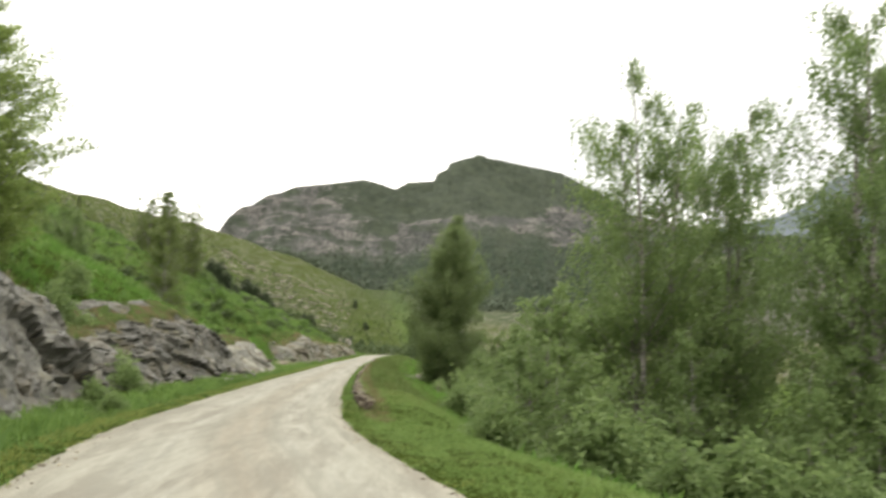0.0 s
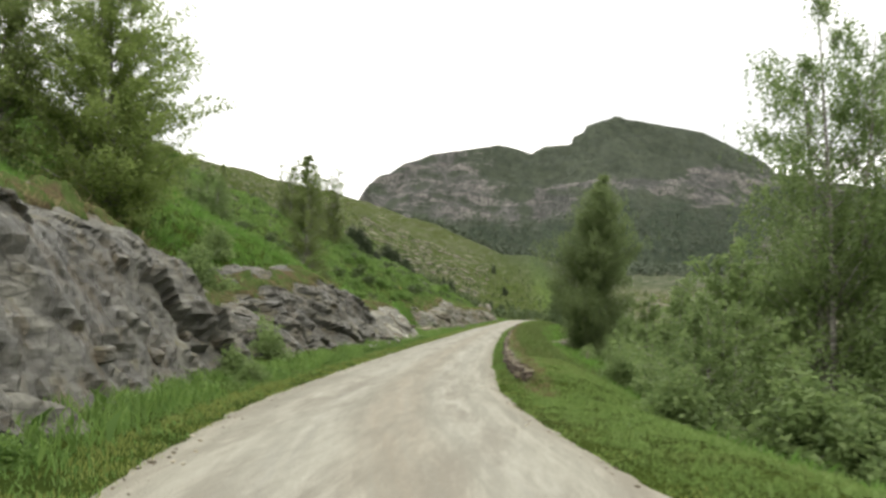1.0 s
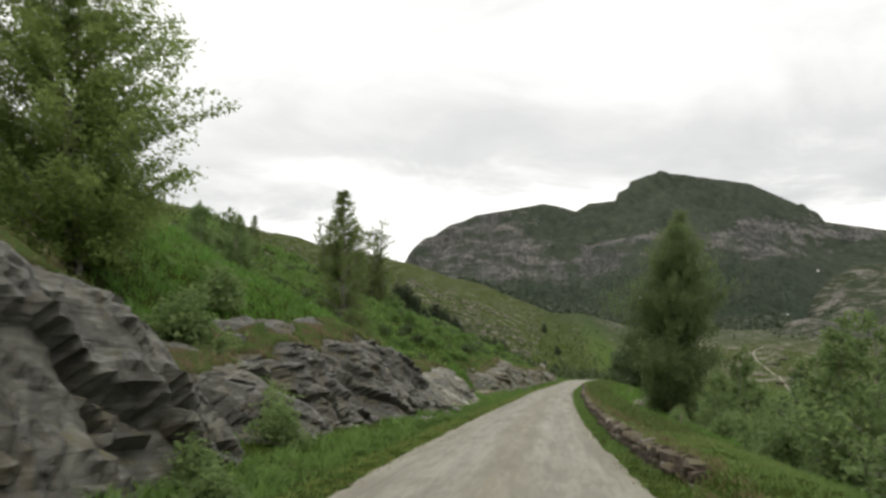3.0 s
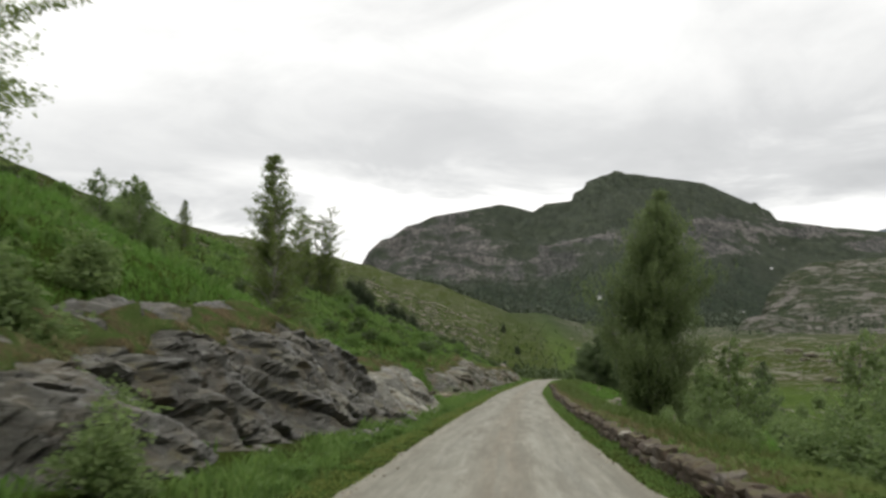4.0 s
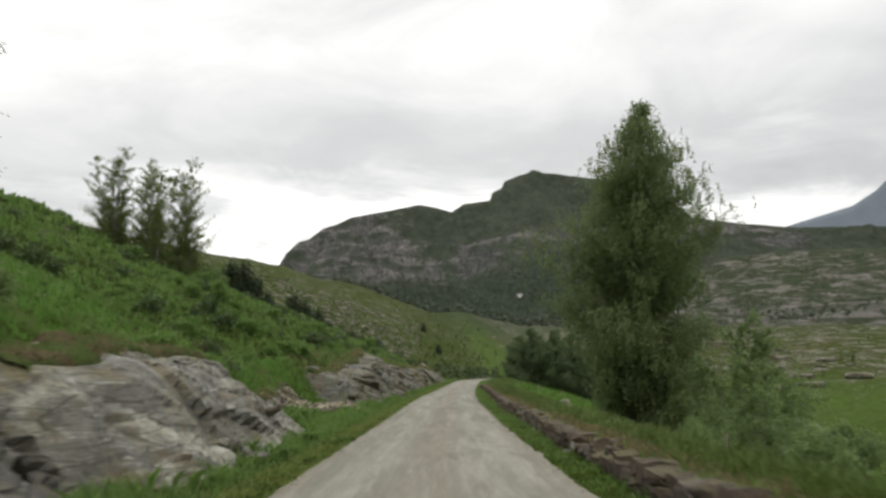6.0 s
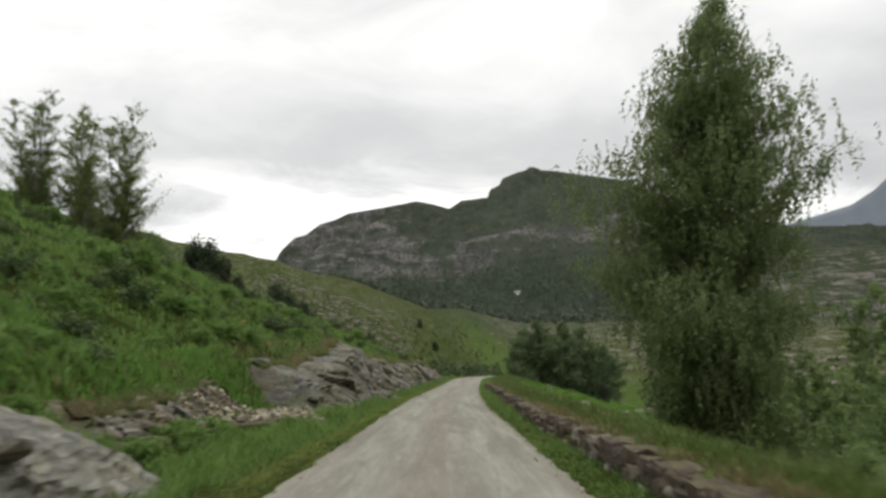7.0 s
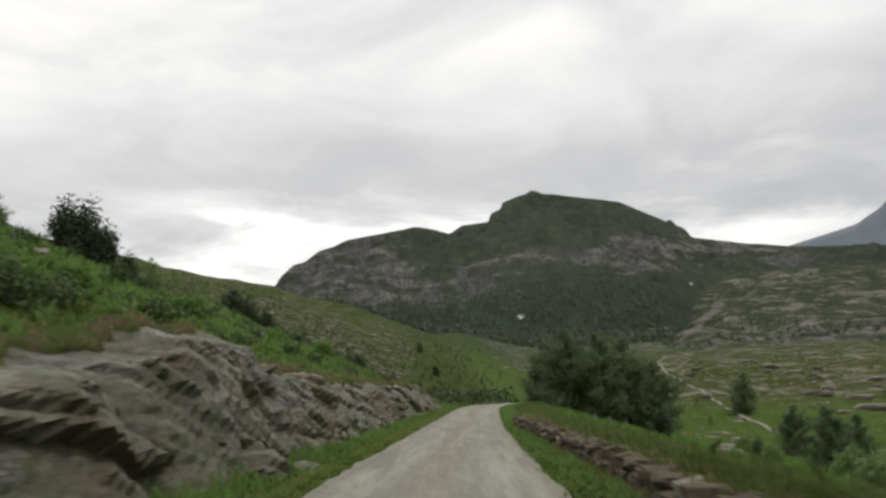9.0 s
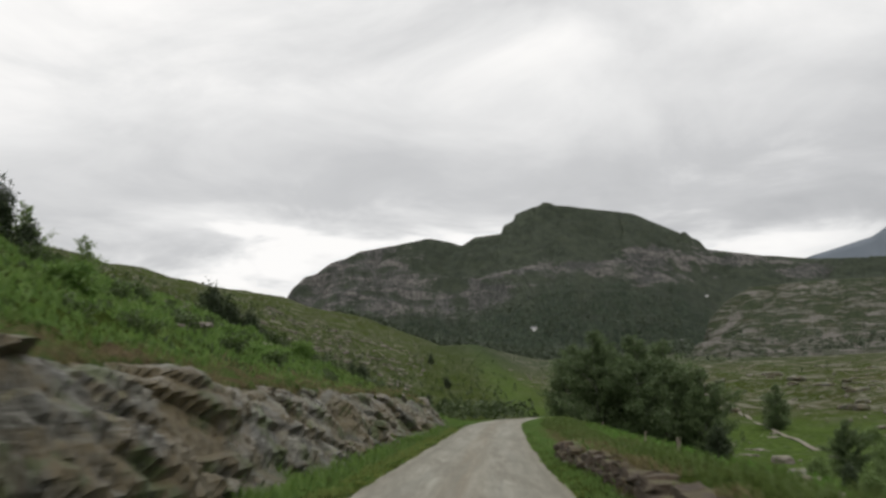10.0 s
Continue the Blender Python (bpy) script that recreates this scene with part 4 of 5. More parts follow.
def tree(name, label, height, profile, clumps, leaves, leaf, seed, mat=BIRCH_LEAF, stems=1, droop=0.55, hang=0.8, group="", clump=0.085, base_clear=0.03, low=0.9, wild=1.0, kite=False, heavy=0.0, splay=0.055):
    """A broadleaf tree: tapered stems, limbs to each spray of leaves, drooping twigs. profile: height share, radius in metres."""
    rng = np.random.default_rng(seed)
    ph, pr = zip(*profile)
    root = new(name)
    lean = rng.normal(0, 0.02, 2)
    lobes = rng.uniform(0, 6.28, 3)
    wood, boughs, cloud = [], [[] for _ in range(stems)], []
    axes = []
    for s in range(stems):
        off = rng.normal(0, 0.35 * (stems > 1), 2)
        tilt = rng.normal(0, splay * (stems > 1), 2) + lean
        top = height * (1.0 if s == 0 else rng.uniform(0.72, 0.95))
        sway = rng.normal(0, 0.012 * height, (9, 2)).cumsum(0) * 0.35
        sway[0] = 0
        zs = np.linspace(-0.3, top, 9)
        line = [(off[0] + tilt[0] * z + sway[i, 0], off[1] + tilt[1] * z + sway[i, 1], z) for i, z in enumerate(zs)]
        r0 = 0.011 * height * (1.0 if stems == 1 else 0.75) + 0.03
        wood.append(tube(line, [max(0.012, r0 * (1 - i / 8.4)) for i in range(9)], 8))
        axes.append((np.array(line), top))
    for c in range(clumps):
        line, top = axes[c % stems]
        share = base_clear + (1 - base_clear) * rng.uniform(0, 1) ** (1 / low if low < 0.85 else low)
        r = np.interp(share, ph, pr) * (0.25 + 0.75 * rng.uniform() ** 0.5) * rng.uniform(0.75, 1.12)
        t = rng.uniform(0, 2 * math.pi)
        r *= 1 + wild * (0.28 * math.sin(2 * t + lobes[0] + 6 * share) + 0.22 * math.sin(3 * t + lobes[1] - 9 * share) + 0.15 * math.sin(lobes[2] + 23 * share))
        z = share * top
        zt = max(0.15, z - r * rng.uniform(0.5, 1.3))
        trunk = np.array([np.interp(zt, line[:, 2], line[:, k]) for k in range(3)])
        centre = np.array([np.interp(z, line[:, 2], line[:, 0]), np.interp(z, line[:, 2], line[:, 1]), z])
        tip = centre + np.array([math.cos(t) * r, math.sin(t) * r, 0.0])
        mid = (trunk + tip) / 2 + np.array([0, 0, 0.10 * r])
        thick = 0.0035 * height * (1.1 - share) + 0.008
        boughs[c % stems].append(tube([trunk, mid, tip], [thick, thick * 0.6, 0.006], 4))
        k = int(leaves / clumps * rng.uniform(0.5, 1.5) * (0.45 + 0.9 * np.interp(share, ph, pr) / max(pr)) * max(0.22, 1 + heavy * (0.55 - share)))
        spread = height * clump * rng.uniform(0.6, 1.25) * (1.15 - 0.45 * share)
        along = rng.uniform(0.35, 1.1, (k, 1)) if r > 0.5 else rng.uniform(0.7, 1.05, (k, 1))
        pts = trunk + (tip - trunk) * along + np.array([0, 0, 0.1 * r]) * np.sin(along * 3.14)
        ball = rng.normal(0, 1, (k, 3))
        ball *= (rng.uniform(0, 1, (k, 1)) ** 0.5) / np.linalg.norm(ball, axis=1)[:, None]
        pts = pts + ball * np.array([1, 1, 0.6]) * spread * (0.3 + 0.7 * along)
        if hang > 1.0:
            twig = np.arange(k) // 11
            starts = pts[np.minimum(twig * 11, k - 1)] if k else pts
            fall = (np.arange(k) % 11)[:, None] / 11.0
            length = hang * 0.62 * rng.uniform(0.5, 1.4, k // 11 + 1)[twig][:, None]
            swing = rng.normal(0, 0.22, (k // 11 + 1, 3))[twig]
            pts = starts + fall * length * (np.array([0, 0, -1.0]) + swing) + rng.normal(0, 0.055, (k, 3))
        else:
            pts[:, 2] -= hang * rng.uniform(0, 1, k) ** 1.5 * spread * 1.3
        cloud.append(pts)
    cloud = np.concatenate(cloud)
    cloud[:, 2] = np.maximum(cloud[:, 2], 0.12 + rng.uniform(0, 0.3, len(cloud)))
    v, f = leaves_at(cloud, leaf, droop, rng, 0.6, kite)
    for stem, limbs in zip(wood, boughs):
        part("trunk", mesh_of("trunk", *join_tubes([stem] + limbs), BARK, True), root)
    part("crown", mesh_of("crown", v, f, mat), root)
    return tagged(root, label, "tree", group)


def plant(ob, x, y, turn=0.0, sink=0.1, scale=1.0):
    ob.scale = (scale, scale, scale)
    ob.location = (x, y, ground_z(x, y) - sink)
    ob.rotation_euler = (0, 0, radians(turn))
    return ob


def again(ob, x, y, turn, scale=1.0, label="", sink=0.1):
    c = copy_thing(ob, pose(x, y, ground_z(x, y) - sink, 0, 0, turn))
    c.scale = (scale, scale, scale)
    if label:
        c["label"] = label
    return c


def shrub(name, label, category, height, width, leaves, leaf, seed, mat, clumps=14, group="", pointed=0.0):
    """A bush of several stems, leafy to the ground."""
    rng = np.random.default_rng(seed)
    root = new(name)
    stems, cloud = [], []
    for c in range(clumps):
        t, q = rng.uniform(0, 6.28), rng.uniform() ** 0.5
        share = rng.uniform(0.15, 1.0)
        r = width / 2 * q * math.sqrt(max(0.03, 1 - share ** 2)) * (1 - pointed * share)
        tip = np.array([math.cos(t) * r, math.sin(t) * r, share * height * rng.uniform(0.8, 1.05)])
        stems.append(tube([(tip[0] * 0.15, tip[1] * 0.15, -0.15), tip * 0.6, tip], [0.03 * height ** 0.5, 0.015, 0.005], 4))
        k = int(leaves / clumps * rng.uniform(0.6, 1.4))
        spread = np.array([width, width, height * (0.8 + pointed)]) * 0.13
        ball = rng.normal(0, 1, (k, 3))
        ball *= (rng.uniform(0, 1, (k, 1)) ** 0.5) / np.linalg.norm(ball, axis=1)[:, None]
        pts = tip * rng.uniform(0.45, 1.02, (k, 1)) + ball * spread * 1.7
        cloud.append(pts)
    cloud = np.concatenate(cloud)
    cloud[:, 2] = np.abs(cloud[:, 2]) + 0.02
    v, f = leaves_at(cloud, leaf, -0.4 if pointed else 0.2, rng, 0.35 if pointed else 0.6)
    part("woody_base", mesh_of("woody_base", *join_tubes(stems), BARK, True), root)
    part("foliage", mesh_of("foliage", v, f, mat), root)
    return tagged(root, label, category, group)


TALL = ((0.0, 1.3), (0.05, 2.8), (0.14, 3.6), (0.3, 4.4), (0.46, 5.2), (0.62, 5.2), (0.75, 4.2), (0.86, 3.0), (0.94, 1.7), (1.0, 0.5))
plant(tree("birch_tree", "tall dark green birch standing beyond the stone wall", 22.6, TALL, 400, 140000, 0.185, 3, TALL_LEAF, droop=0.9, hang=1.9, clump=0.05, low=0.9, wild=0.75, heavy=1.5), 9.7, 124.6)
# leafy tree on the bank above the first rock
plant(tree("birch_tree", "dense many-stemmed birch on the bank above the rock", 16.0, ((0, 2.8), (0.2, 4.6), (0.5, 5.4), (0.8, 4.2), (1, 1.0)), 320, 74000, 0.17, 5,
           LIGHT_LEAF, 4, 0.4, 0.6, clump=0.044, wild=0.3, heavy=0.5), -21.7, 53.2)
plant(tree("birch_tree", "leafy birch on the bank above the rock", 12.5, ((0, 1.8), (0.2, 3.2), (0.5, 3.8), (0.8, 2.8), (1, 0.6)), 190, 20000, 0.19, 6,
           BIRCH_LEAF, 3, 0.4, 0.5, clump=0.055, wild=0.6), -27.0, 50.0)
slim = plant(tree("birch_tree", "slim young birch on the grassy slope", 10.5, ((0, 1.6), (0.15, 2.6), (0.4, 2.4), (0.7, 1.5), (0.9, 0.7), (1, 0.15)), 280, 22000, 0.12, 8, BIRCH_LEAF, 1, 0.4, 0.5, clump=0.036, wild=0.6), -17.9, 84.8)
twisted = plant(tree("birch_tree", "sparse wind-bent birch on the slope", 13.0, ((0, 1.8), (0.25, 2.6), (0.45, 3.0), (0.65, 2.3), (0.85, 1.5), (1, 0.6)), 280, 24000, 0.14, 9, BIRCH_LEAF, 4, 0.5, 0.6, clump=0.036, wild=1.0, splay=0.13, heavy=0.6), -28.9, 157.2)
again(twisted, -32.6, 156.0, 140, 0.9, "sparse open birch beside another on the slope")
again(twisted, -35.8, 155.5, 70, 0.86, "small sparse birch on the slope")
again(slim, -30.8, 153.0, 60, 0.6, "low young birch in front of taller ones")
again(slim, -38.5, 127.0, 210, 0.5, "thin young birch high on the slope")

# airy birches beside the road, where the verge is widest
airy = plant(tree("birch_tree", "airy birch with hanging twigs beside the road", 22.0, ((0, 3.0), (0.15, 4.2), (0.35, 4.4), (0.6, 4.6), (0.8, 4.0), (0.93, 2.6), (1, 1.0)), 190, 52000, 0.165, 12,
                  THICKET_LEAF, 3, 1.0, 1.9, clump=0.045, low=1.0, wild=0.6), 14.6, 48.0)
bushy = plant(tree("birch_tree", "dense low birch among roadside bushes", 8.5, ((0, 2.2), (0.2, 3.1), (0.5, 3.0), (0.8, 1.9), (1, 0.4)), 110, 7200, 0.24, 13, THICKET_LEAF, 3, 0.6, 0.9, clump=0.075), 8.2, 44.0)
again(airy, 19.2, 51.0, 120, 1.02)
again(airy, 20.6, 38.5, 250, 1.12)
again(airy, 27.0, 46.0, 200, 1.15)
for x, y, turn, k in ((11.0, 52.0, 80, 1.0), (14.5, 41.0, 160, 0.95), (19.0, 36.0, 30, 1.1), (9.5, 61.0, 310, 0.95), (13.0, 66.0, 200, 1.1), (17.5, 50.0, 100, 1.2), (24.0, 44.0, 60, 1.15), (6.8, 39.5, 220, 0.62), (12.0, 74.0, 10, 0.9),
                      (13.5, 58.0, 40, 1.15), (17.0, 62.0, 170, 1.3), (21.0, 57.0, 290, 1.3), (24.0, 36.0, 20, 1.2), (16.5, 34.0, 95, 0.8), (22.0, 64.0, 65, 1.4)):
    again(bushy, x, y, turn, k)
# young trees round the tall birch
for x, y, turn, k in ((15.0, 125.0, 40, 0.8), (10.8, 133.0, 300, 0.5), (16.5, 134.0, 90, 0.95), (13.5, 116.0, 150, 0.6), (16.4, 121.0, 10, 1.2), (12.6, 110.0, 60, 0.75), (11.4, 104.0, 200, 0.5), (13.2, 127.0, 210, 0.7)):
    again(bushy, x, y, turn, k, "low leafy birch growing round a taller one")
# bushes on the shoulder of the slope
again(slim, -33.2, 271.0, 20, 0.55, "young birch among junipers")
for x, y, turn, k in ((-30.0, 210.0, 70, 0.46), (-34.0, 209.0, 170, 0.6), (-36.5, 207.0, 20, 0.6), (-26.0, 82.0, 40, 0.55), (-34.2, 184.8, 60, 0.4), (-24.0, 79.5, 140, 0.5), (-28.5, 84.0, 240, 0.55)):
    again(bushy, x, y, turn, k, "round leafy bush on the shoulder of the slope")
# grove at the crest
grove = plant(tree("birch_tree", "dense dark green birch in a grove at the road crest", 12.0, ((0, 2.2), (0.12, 3.6), (0.4, 4.3), (0.68, 3.8), (0.88, 2.3), (1, 0.5)), 120, 17000, 0.31, 21, GROVE_LEAF, 2, 0.6, 0.7, "birch grove", clump=0.085, wild=0.7), 15.6, 246.0)
for x, y, turn, k in ((19.3, 243.0, 70, 0.95), (22.8, 248.0, 140, 1.08), (26.5, 244.0, 200, 0.86), (17.0, 250.0, 280, 1.0), (21.0, 254.0, 20, 1.12), (27.0, 256.0, 330, 0.95), (13.5, 256.0, 100, 0.85), (30.0, 262.0, 240, 0.8)):
    again(grove, x, y, turn, k)
for x, y, turn, k in ((98.0, 430.0, 50, 1.15), (68.4, 308.5, 170, 0.86), (39.0, 219.0, 290, 0.62), (44.0, 224.0, 30, 0.6)):
    again(grove, x, y, turn, k, "round dark leafy tree standing on the valley meadow")

thicket = plant(shrub("bush", "rounded green thicket of young birch and willow", "bush", 3.0, 3.8, 2700, 0.24, 31, THICKET_LEAF, 18, "thickets"), 12.5, 101.0)
for x, y, turn, k in ((8.4, 104.0, 130, 0.6), (11.0, 96.0, 200, 0.9), (7.6, 101.0, 20, 0.5), (17.0, 98.0, 110, 1.2), (9.5, 70.0, 80, 0.9), (6.8, 64.0, 250, 0.7),
                      (5.4, 52.0, 140, 0.7), (6.0, 57.0, 40, 0.8), (4.8, 33.0, 200, 0.7), (7.5, 31.0, 10, 1.0), (10.0, 33.0, 60, 1.1), (12.5, 30.0, 90, 1.2), (15.5, 33.5, 300, 1.3), (9.0, 26.0, 120, 0.8), (13.0, 24.5, 33, 1.0),
                      (-8.2, 32.5, 10, 0.3), (-9.4, 35.0, 100, 0.4), (-14.5, 50.0, 50, 0.75), (-13.4, 52.5, 150, 0.6), (-12.4, 49.6, 70, 0.7), (-11.8, 47.2, 310, 0.6), (-13.6, 55.0, 20, 0.6), (-10.6, 45.0, 200, 0.5), (-16.0, 51.0, 220, 0.9), (-18.0, 60.0, 90, 0.8), (-16.4, 86.5, 90, 0.6), (-19.0, 87.0, 10, 0.6), (-27.0, 158.0, 10, 1.0), (-32.0, 160.0, 80, 1.1), (-36.5, 157.0, 200, 1.2),
                      (40.0, 190.0, 40, 1.3), (46.0, 200.0, 100, 1.5), (36.0, 176.0, 90, 1.2), (42.0, 182.0, 20, 1.4), (58.0, 260.0, 0, 1.5), (84.0, 330.0, 70, 1.7), (105.0, 380.0, 150, 1.8), (70.0, 300.0, 40, 1.2), (22.0, 168.0, 10, 0.9), (26.0, 180.0, 80, 1.1), (31.0, 190.0, 150, 1.0), (38.0, 212.0, 200, 1.2), (28.0, 206.0, 30, 0.8), (50.0, 228.0, 60, 1.3), (34.0, 232.0, 250, 1.0), (48.0, 176.0, 310, 1.3), (62.0, 214.0, 100, 1.5), (20.0, 142.0, 45, 0.7), (30.0, 150.0, 190, 1.1), (40.0, 158.0, 270, 1.2), (66.0, 250.0, 15, 1.4), (92.0, 310.0, 120, 1.6)):
    again(thicket, x, y, turn, k)
fern_bush = plant(shrub("bush", "low bright green bush among ferns on the slope", "bush", 1.3, 2.6, 1700, 0.18, 33, FERN, 14, "low bushes on the slope"), -15.5, 101.0)
rs = random.Random(5)
for i in range(55):
    y = rs.uniform(58, 250)
    d = rs.uniform(26 if y < 112 else 11, 60)
    again(fern_bush, float(road_x(y)) - d, y, rs.uniform(0, 360), rs.uniform(0.6, 1.25) + d * 0.008)
for i in range(26):
    y, d = rs.uniform(14, 92), rs.uniform(0.9, 2.0)
    again(fern_bush, float(road_x(y) - road_w(y)) - d, y, rs.uniform(0, 360), rs.uniform(0.22, 0.42))
for i in range(52):
    y, d = rs.uniform(92, 119), rs.uniform(2.6, 9.5)
    x = float(road_x(y) - road_w(y)) - d
    if not on_scree(x, y) and not (107 < y < 122 and 2.6 < d < 7.0):
        again(fern_bush, x, y, rs.uniform(0, 360), rs.uniform(0.3, 0.75))
for i in range(60):
    y, d = rs.uniform(112, 165), rs.uniform(8.2, 22.0)
    again(fern_bush, float(road_x(y) - road_w(y)) - d, y, rs.uniform(0, 360), rs.uniform(0.35, 0.95))
heather = plant(shrub("bush", "dark green knee-high bush of bilberry and heather", "bush", 0.9, 1.9, 620, 0.145, 35, HEATH_LEAF, 12, "low dark bushes on the slope"), -14.0, 108.0)
for i in range(125):
    y = rs.uniform(40, 240)
    d = (26 if 48 < y < 108 else 9) + 34 * rs.random() ** 1.4
    again(heather, float(road_x(y)) - float(road_w(y)) - d, y, rs.uniform(0, 360), rs.uniform(0.6, 1.5) + d * 0.012)
juniper = plant(shrub("juniper", "dark upright juniper bush on the hillside", "bush", 4.4, 3.4, 3600, 0.34, 41, JUNIPER_LEAF, 24, "junipers on the hillside", 0.3), -29.8, 192.0, scale=1.25)
for x, y, turn, k in ((-31.6, 192.6, 60, 1.15), (-28.0, 191.5, 130, 0.9), (-26.4, 192.0, 300, 0.65), (-34.0, 268.0, 200, 1.6), (-31.0, 267.0, 40, 1.35), (-28.6, 268.5, 90, 1.25), (-26.4, 266.0, 120, 0.8), (-24.5, 270.0, 20, 0.7), (-40.0, 187.0, 90, 0.7), (-47.0, 214.0, 20, 0.7), (-14.0, 300.0, 45, 0.7), (-21.0, 360.0, 10, 1.3), (-24.0, 366.0, 80, 1.1),
                      (-2.0, 420.0, 30, 0.9), (-7.0, 430.0, 140, 0.9), (-1.0, 553.0, 0, 1.2), (-10.0, 721.0, 100, 1.5), (-78.0, 286.0, 10, 1.1), (-60.0, 240.0, 44, 0.7), (52.0, 138.0, 70, 1.3), (22.7, 125.0, 15, 0.55), (-35.5, 187.0, 33, 0.75), (49.0, 188.0, 130, 0.8), (61.0, 205.0, 10, 0.6), (29.0, 212.0, 70, 0.55), (22.9, 225.5, 40, 0.75)):
    again(juniper, x, y, turn, k)

# ---------------------------------------------------------------- grass
def sward(name, label, count, side, near, far, y0, y1, tall, wide, seed, mat, power=1.6, patch=6.0, keep=-0.3):
    """Tufted grass along one side of the road."""
    rng = np.random.default_rng(seed)
    y = rng.uniform(y0, y1, count)
    d = near + (far - near) * rng.uniform(0, 1, count) ** power
    edge = np.minimum(road_x(y) - road_w(y), 3.4 + 0.004 * y) if side < 0 else road_x(y) + road_w(y)
    x = edge + side * d
    ok = (waves(x, y, patch, 9, seed % 30) > keep) & (~on_scree(x, y) | (rng.uniform(0, 1, count) < 0.04))
    x, y, d = x[ok], y[ok], d[ok]
    pts = np.stack([x, y, ground(x, y) - 0.03], 1)
    k = 4
    pts = np.repeat(pts, k, 0)
    pts[:, :2] += rng.normal(0, 0.09 + 0.004 * np.repeat(d, k)[:, None], (len(pts), 2))
    grow = 1 + 0.035 * np.repeat(d, k)
    grow *= 0.8 + 0.35 * waves(pts[:, 0], pts[:, 1], 2.2, 9, seed % 17)
    grow *= np.repeat(0.35 + 0.65 * ease(-0.1, 0.9, d), k)
    v, f = blades(pts, tall * np.maximum(0.25, grow), wide * (1 + 0.06 * np.repeat(d, k)), rng, 0.25)
    return tagged(new(name, mesh_of(name, v, f, mat)), label, "grass", kind="stuff")


sward("verge_grass", "tall green grass on the verge below the rocks", 10500, -1, -0.12, 3.4, 4, 230, 0.23, 0.018, 1, GRASS, 1.1, 6.0, -1.2)
sward("verge_grass", "short bright green grass on the open verge", 15000, 1, -0.12, 7.5, -2, 50, 0.17, 0.02, 2, LAWN, 1.1, 6.0, -1.2)
sward("verge_grass", "lush green grass between road and wall", 7500, 1, -0.12, 1.1, 46, 235, 0.26, 0.02, 22, GRASS, 1.0, 6.0, -1.2)
sward("rough_grass", "rough olive and straw-coloured grass behind the wall", 7500, 1, 1.3, 6.5, 48, 235, 0.34, 0.022, 12, ROUGH_GRASS, 1.1, 6.0, -1.2)
sward("slope_grass", "long bright green grass on the slope above the rocks", 18000, -1, 4.8, 30, 8, 112, 0.36, 0.03, 3, HILL_GRASS, 1.3, 9.0, -0.8)
sward("slope_grass", "uneven olive and green grass on the open slope", 11000, -1, 4.8, 34, 108, 240, 0.34, 0.035, 23, HERBS, 1.3, 7.0, -0.9)
sward("slope_grass", "thick grass on the steep bank above the rubble", 1700, -1, 5.5, 8.8, 106, 125, 0.4, 0.03, 13, HILL_GRASS, 1.0, 9.0, -1.2)
sward("meadow_grass", "uneven grass falling away to the valley", 8000, 1, 5.0, 34, 15, 240, 0.42, 0.035, 4, HILL_GRASS, 1.4, 8.0, -0.4)
sward("dry_grass", "tufts of dry brown grass over the rock edge", 3500, -1, 5.6, 8.6, 8, 200, 0.42, 0.02, 5, STRAW, 0.8, 5.0, -0.2)
sward("dry_grass", "tufts of reddish dry grass along the stone wall", 5200, 1, 0.85, 1.5, 32, 190, 0.24, 0.02, 8, STRAW, 1.0, 4.0, -0.7)
sward("dry_grass", "yellowed grass along the road edge", 8000, -1, -0.15, 0.7, 4, 200, 0.20, 0.017, 6, EDGE_GRASS, 1.0, 3.0, -0.5)
sward("dry_grass", "yellowed grass along the road edge", 3000, 1, -0.15, 0.45, 4, 220, 0.16, 0.017, 16, EDGE_GRASS, 1.0, 3.0, 0.0)
sward("verge_weeds", "tall weeds at the foot of the rocks", 8500, -1, 0.9, 3.0, 4, 220, 0.5, 0.03, 10, FERN, 0.7, 4.0, -0.2)
sward("fern_patch", "patches of ferns and herbs on the slope", 5000, -1, 6.5, 44, 12, 112, 0.5, 0.13, 7, FERN, 1.1, 9.0, 0.1)
sward("fern_patch", "low ferns, herbs and bilberry covering the open slope", 13000, -1, 5.6, 44, 106, 250, 0.36, 0.12, 27, FERN, 1.2, 6.0, -0.1)
sward("fern_patch", "dark patches of bilberry leaves on the open slope", 6000, -1, 6.0, 40, 106, 250, 0.34, 0.11, 14, HEATH_LEAF, 1.2, 8.0, 0.25)

# ---------------------------------------------------------------- valley: track, woods, house, stones
ty = np.linspace(0, 1, 90)
def ribbon(t):
    """The old track across the valley floor."""
    x = 62 + 84 * t + 7 * np.sin(7 * t) + 5 * np.sin(13 * t)
    y = 232 + 520 * t ** 1.15
    return x, y
tx, tyy = ribbon(ty)
edge_pts = []
for sgn in (-1, -0.5, 0, 0.5, 1):
    xx = tx + sgn * 0.65 * (0.4 + 0.6 * ease(0.08, 0.35, ty)) * (1 + 0.2 * np.sin(40 * ty + sgn))
    edge_pts.append(np.stack([xx, tyy, ground(xx, tyy) + 0.35 - 0.1 * sgn ** 2], -1))
track_mesh = mesh_of("track", np.concatenate(edge_pts), grid_faces(5, 90), GRAVEL, True)
track_mesh.flip_normals()
tagged(new("track", track_mesh), "pale winding gravel track across the valley floor", "track", kind="structure")

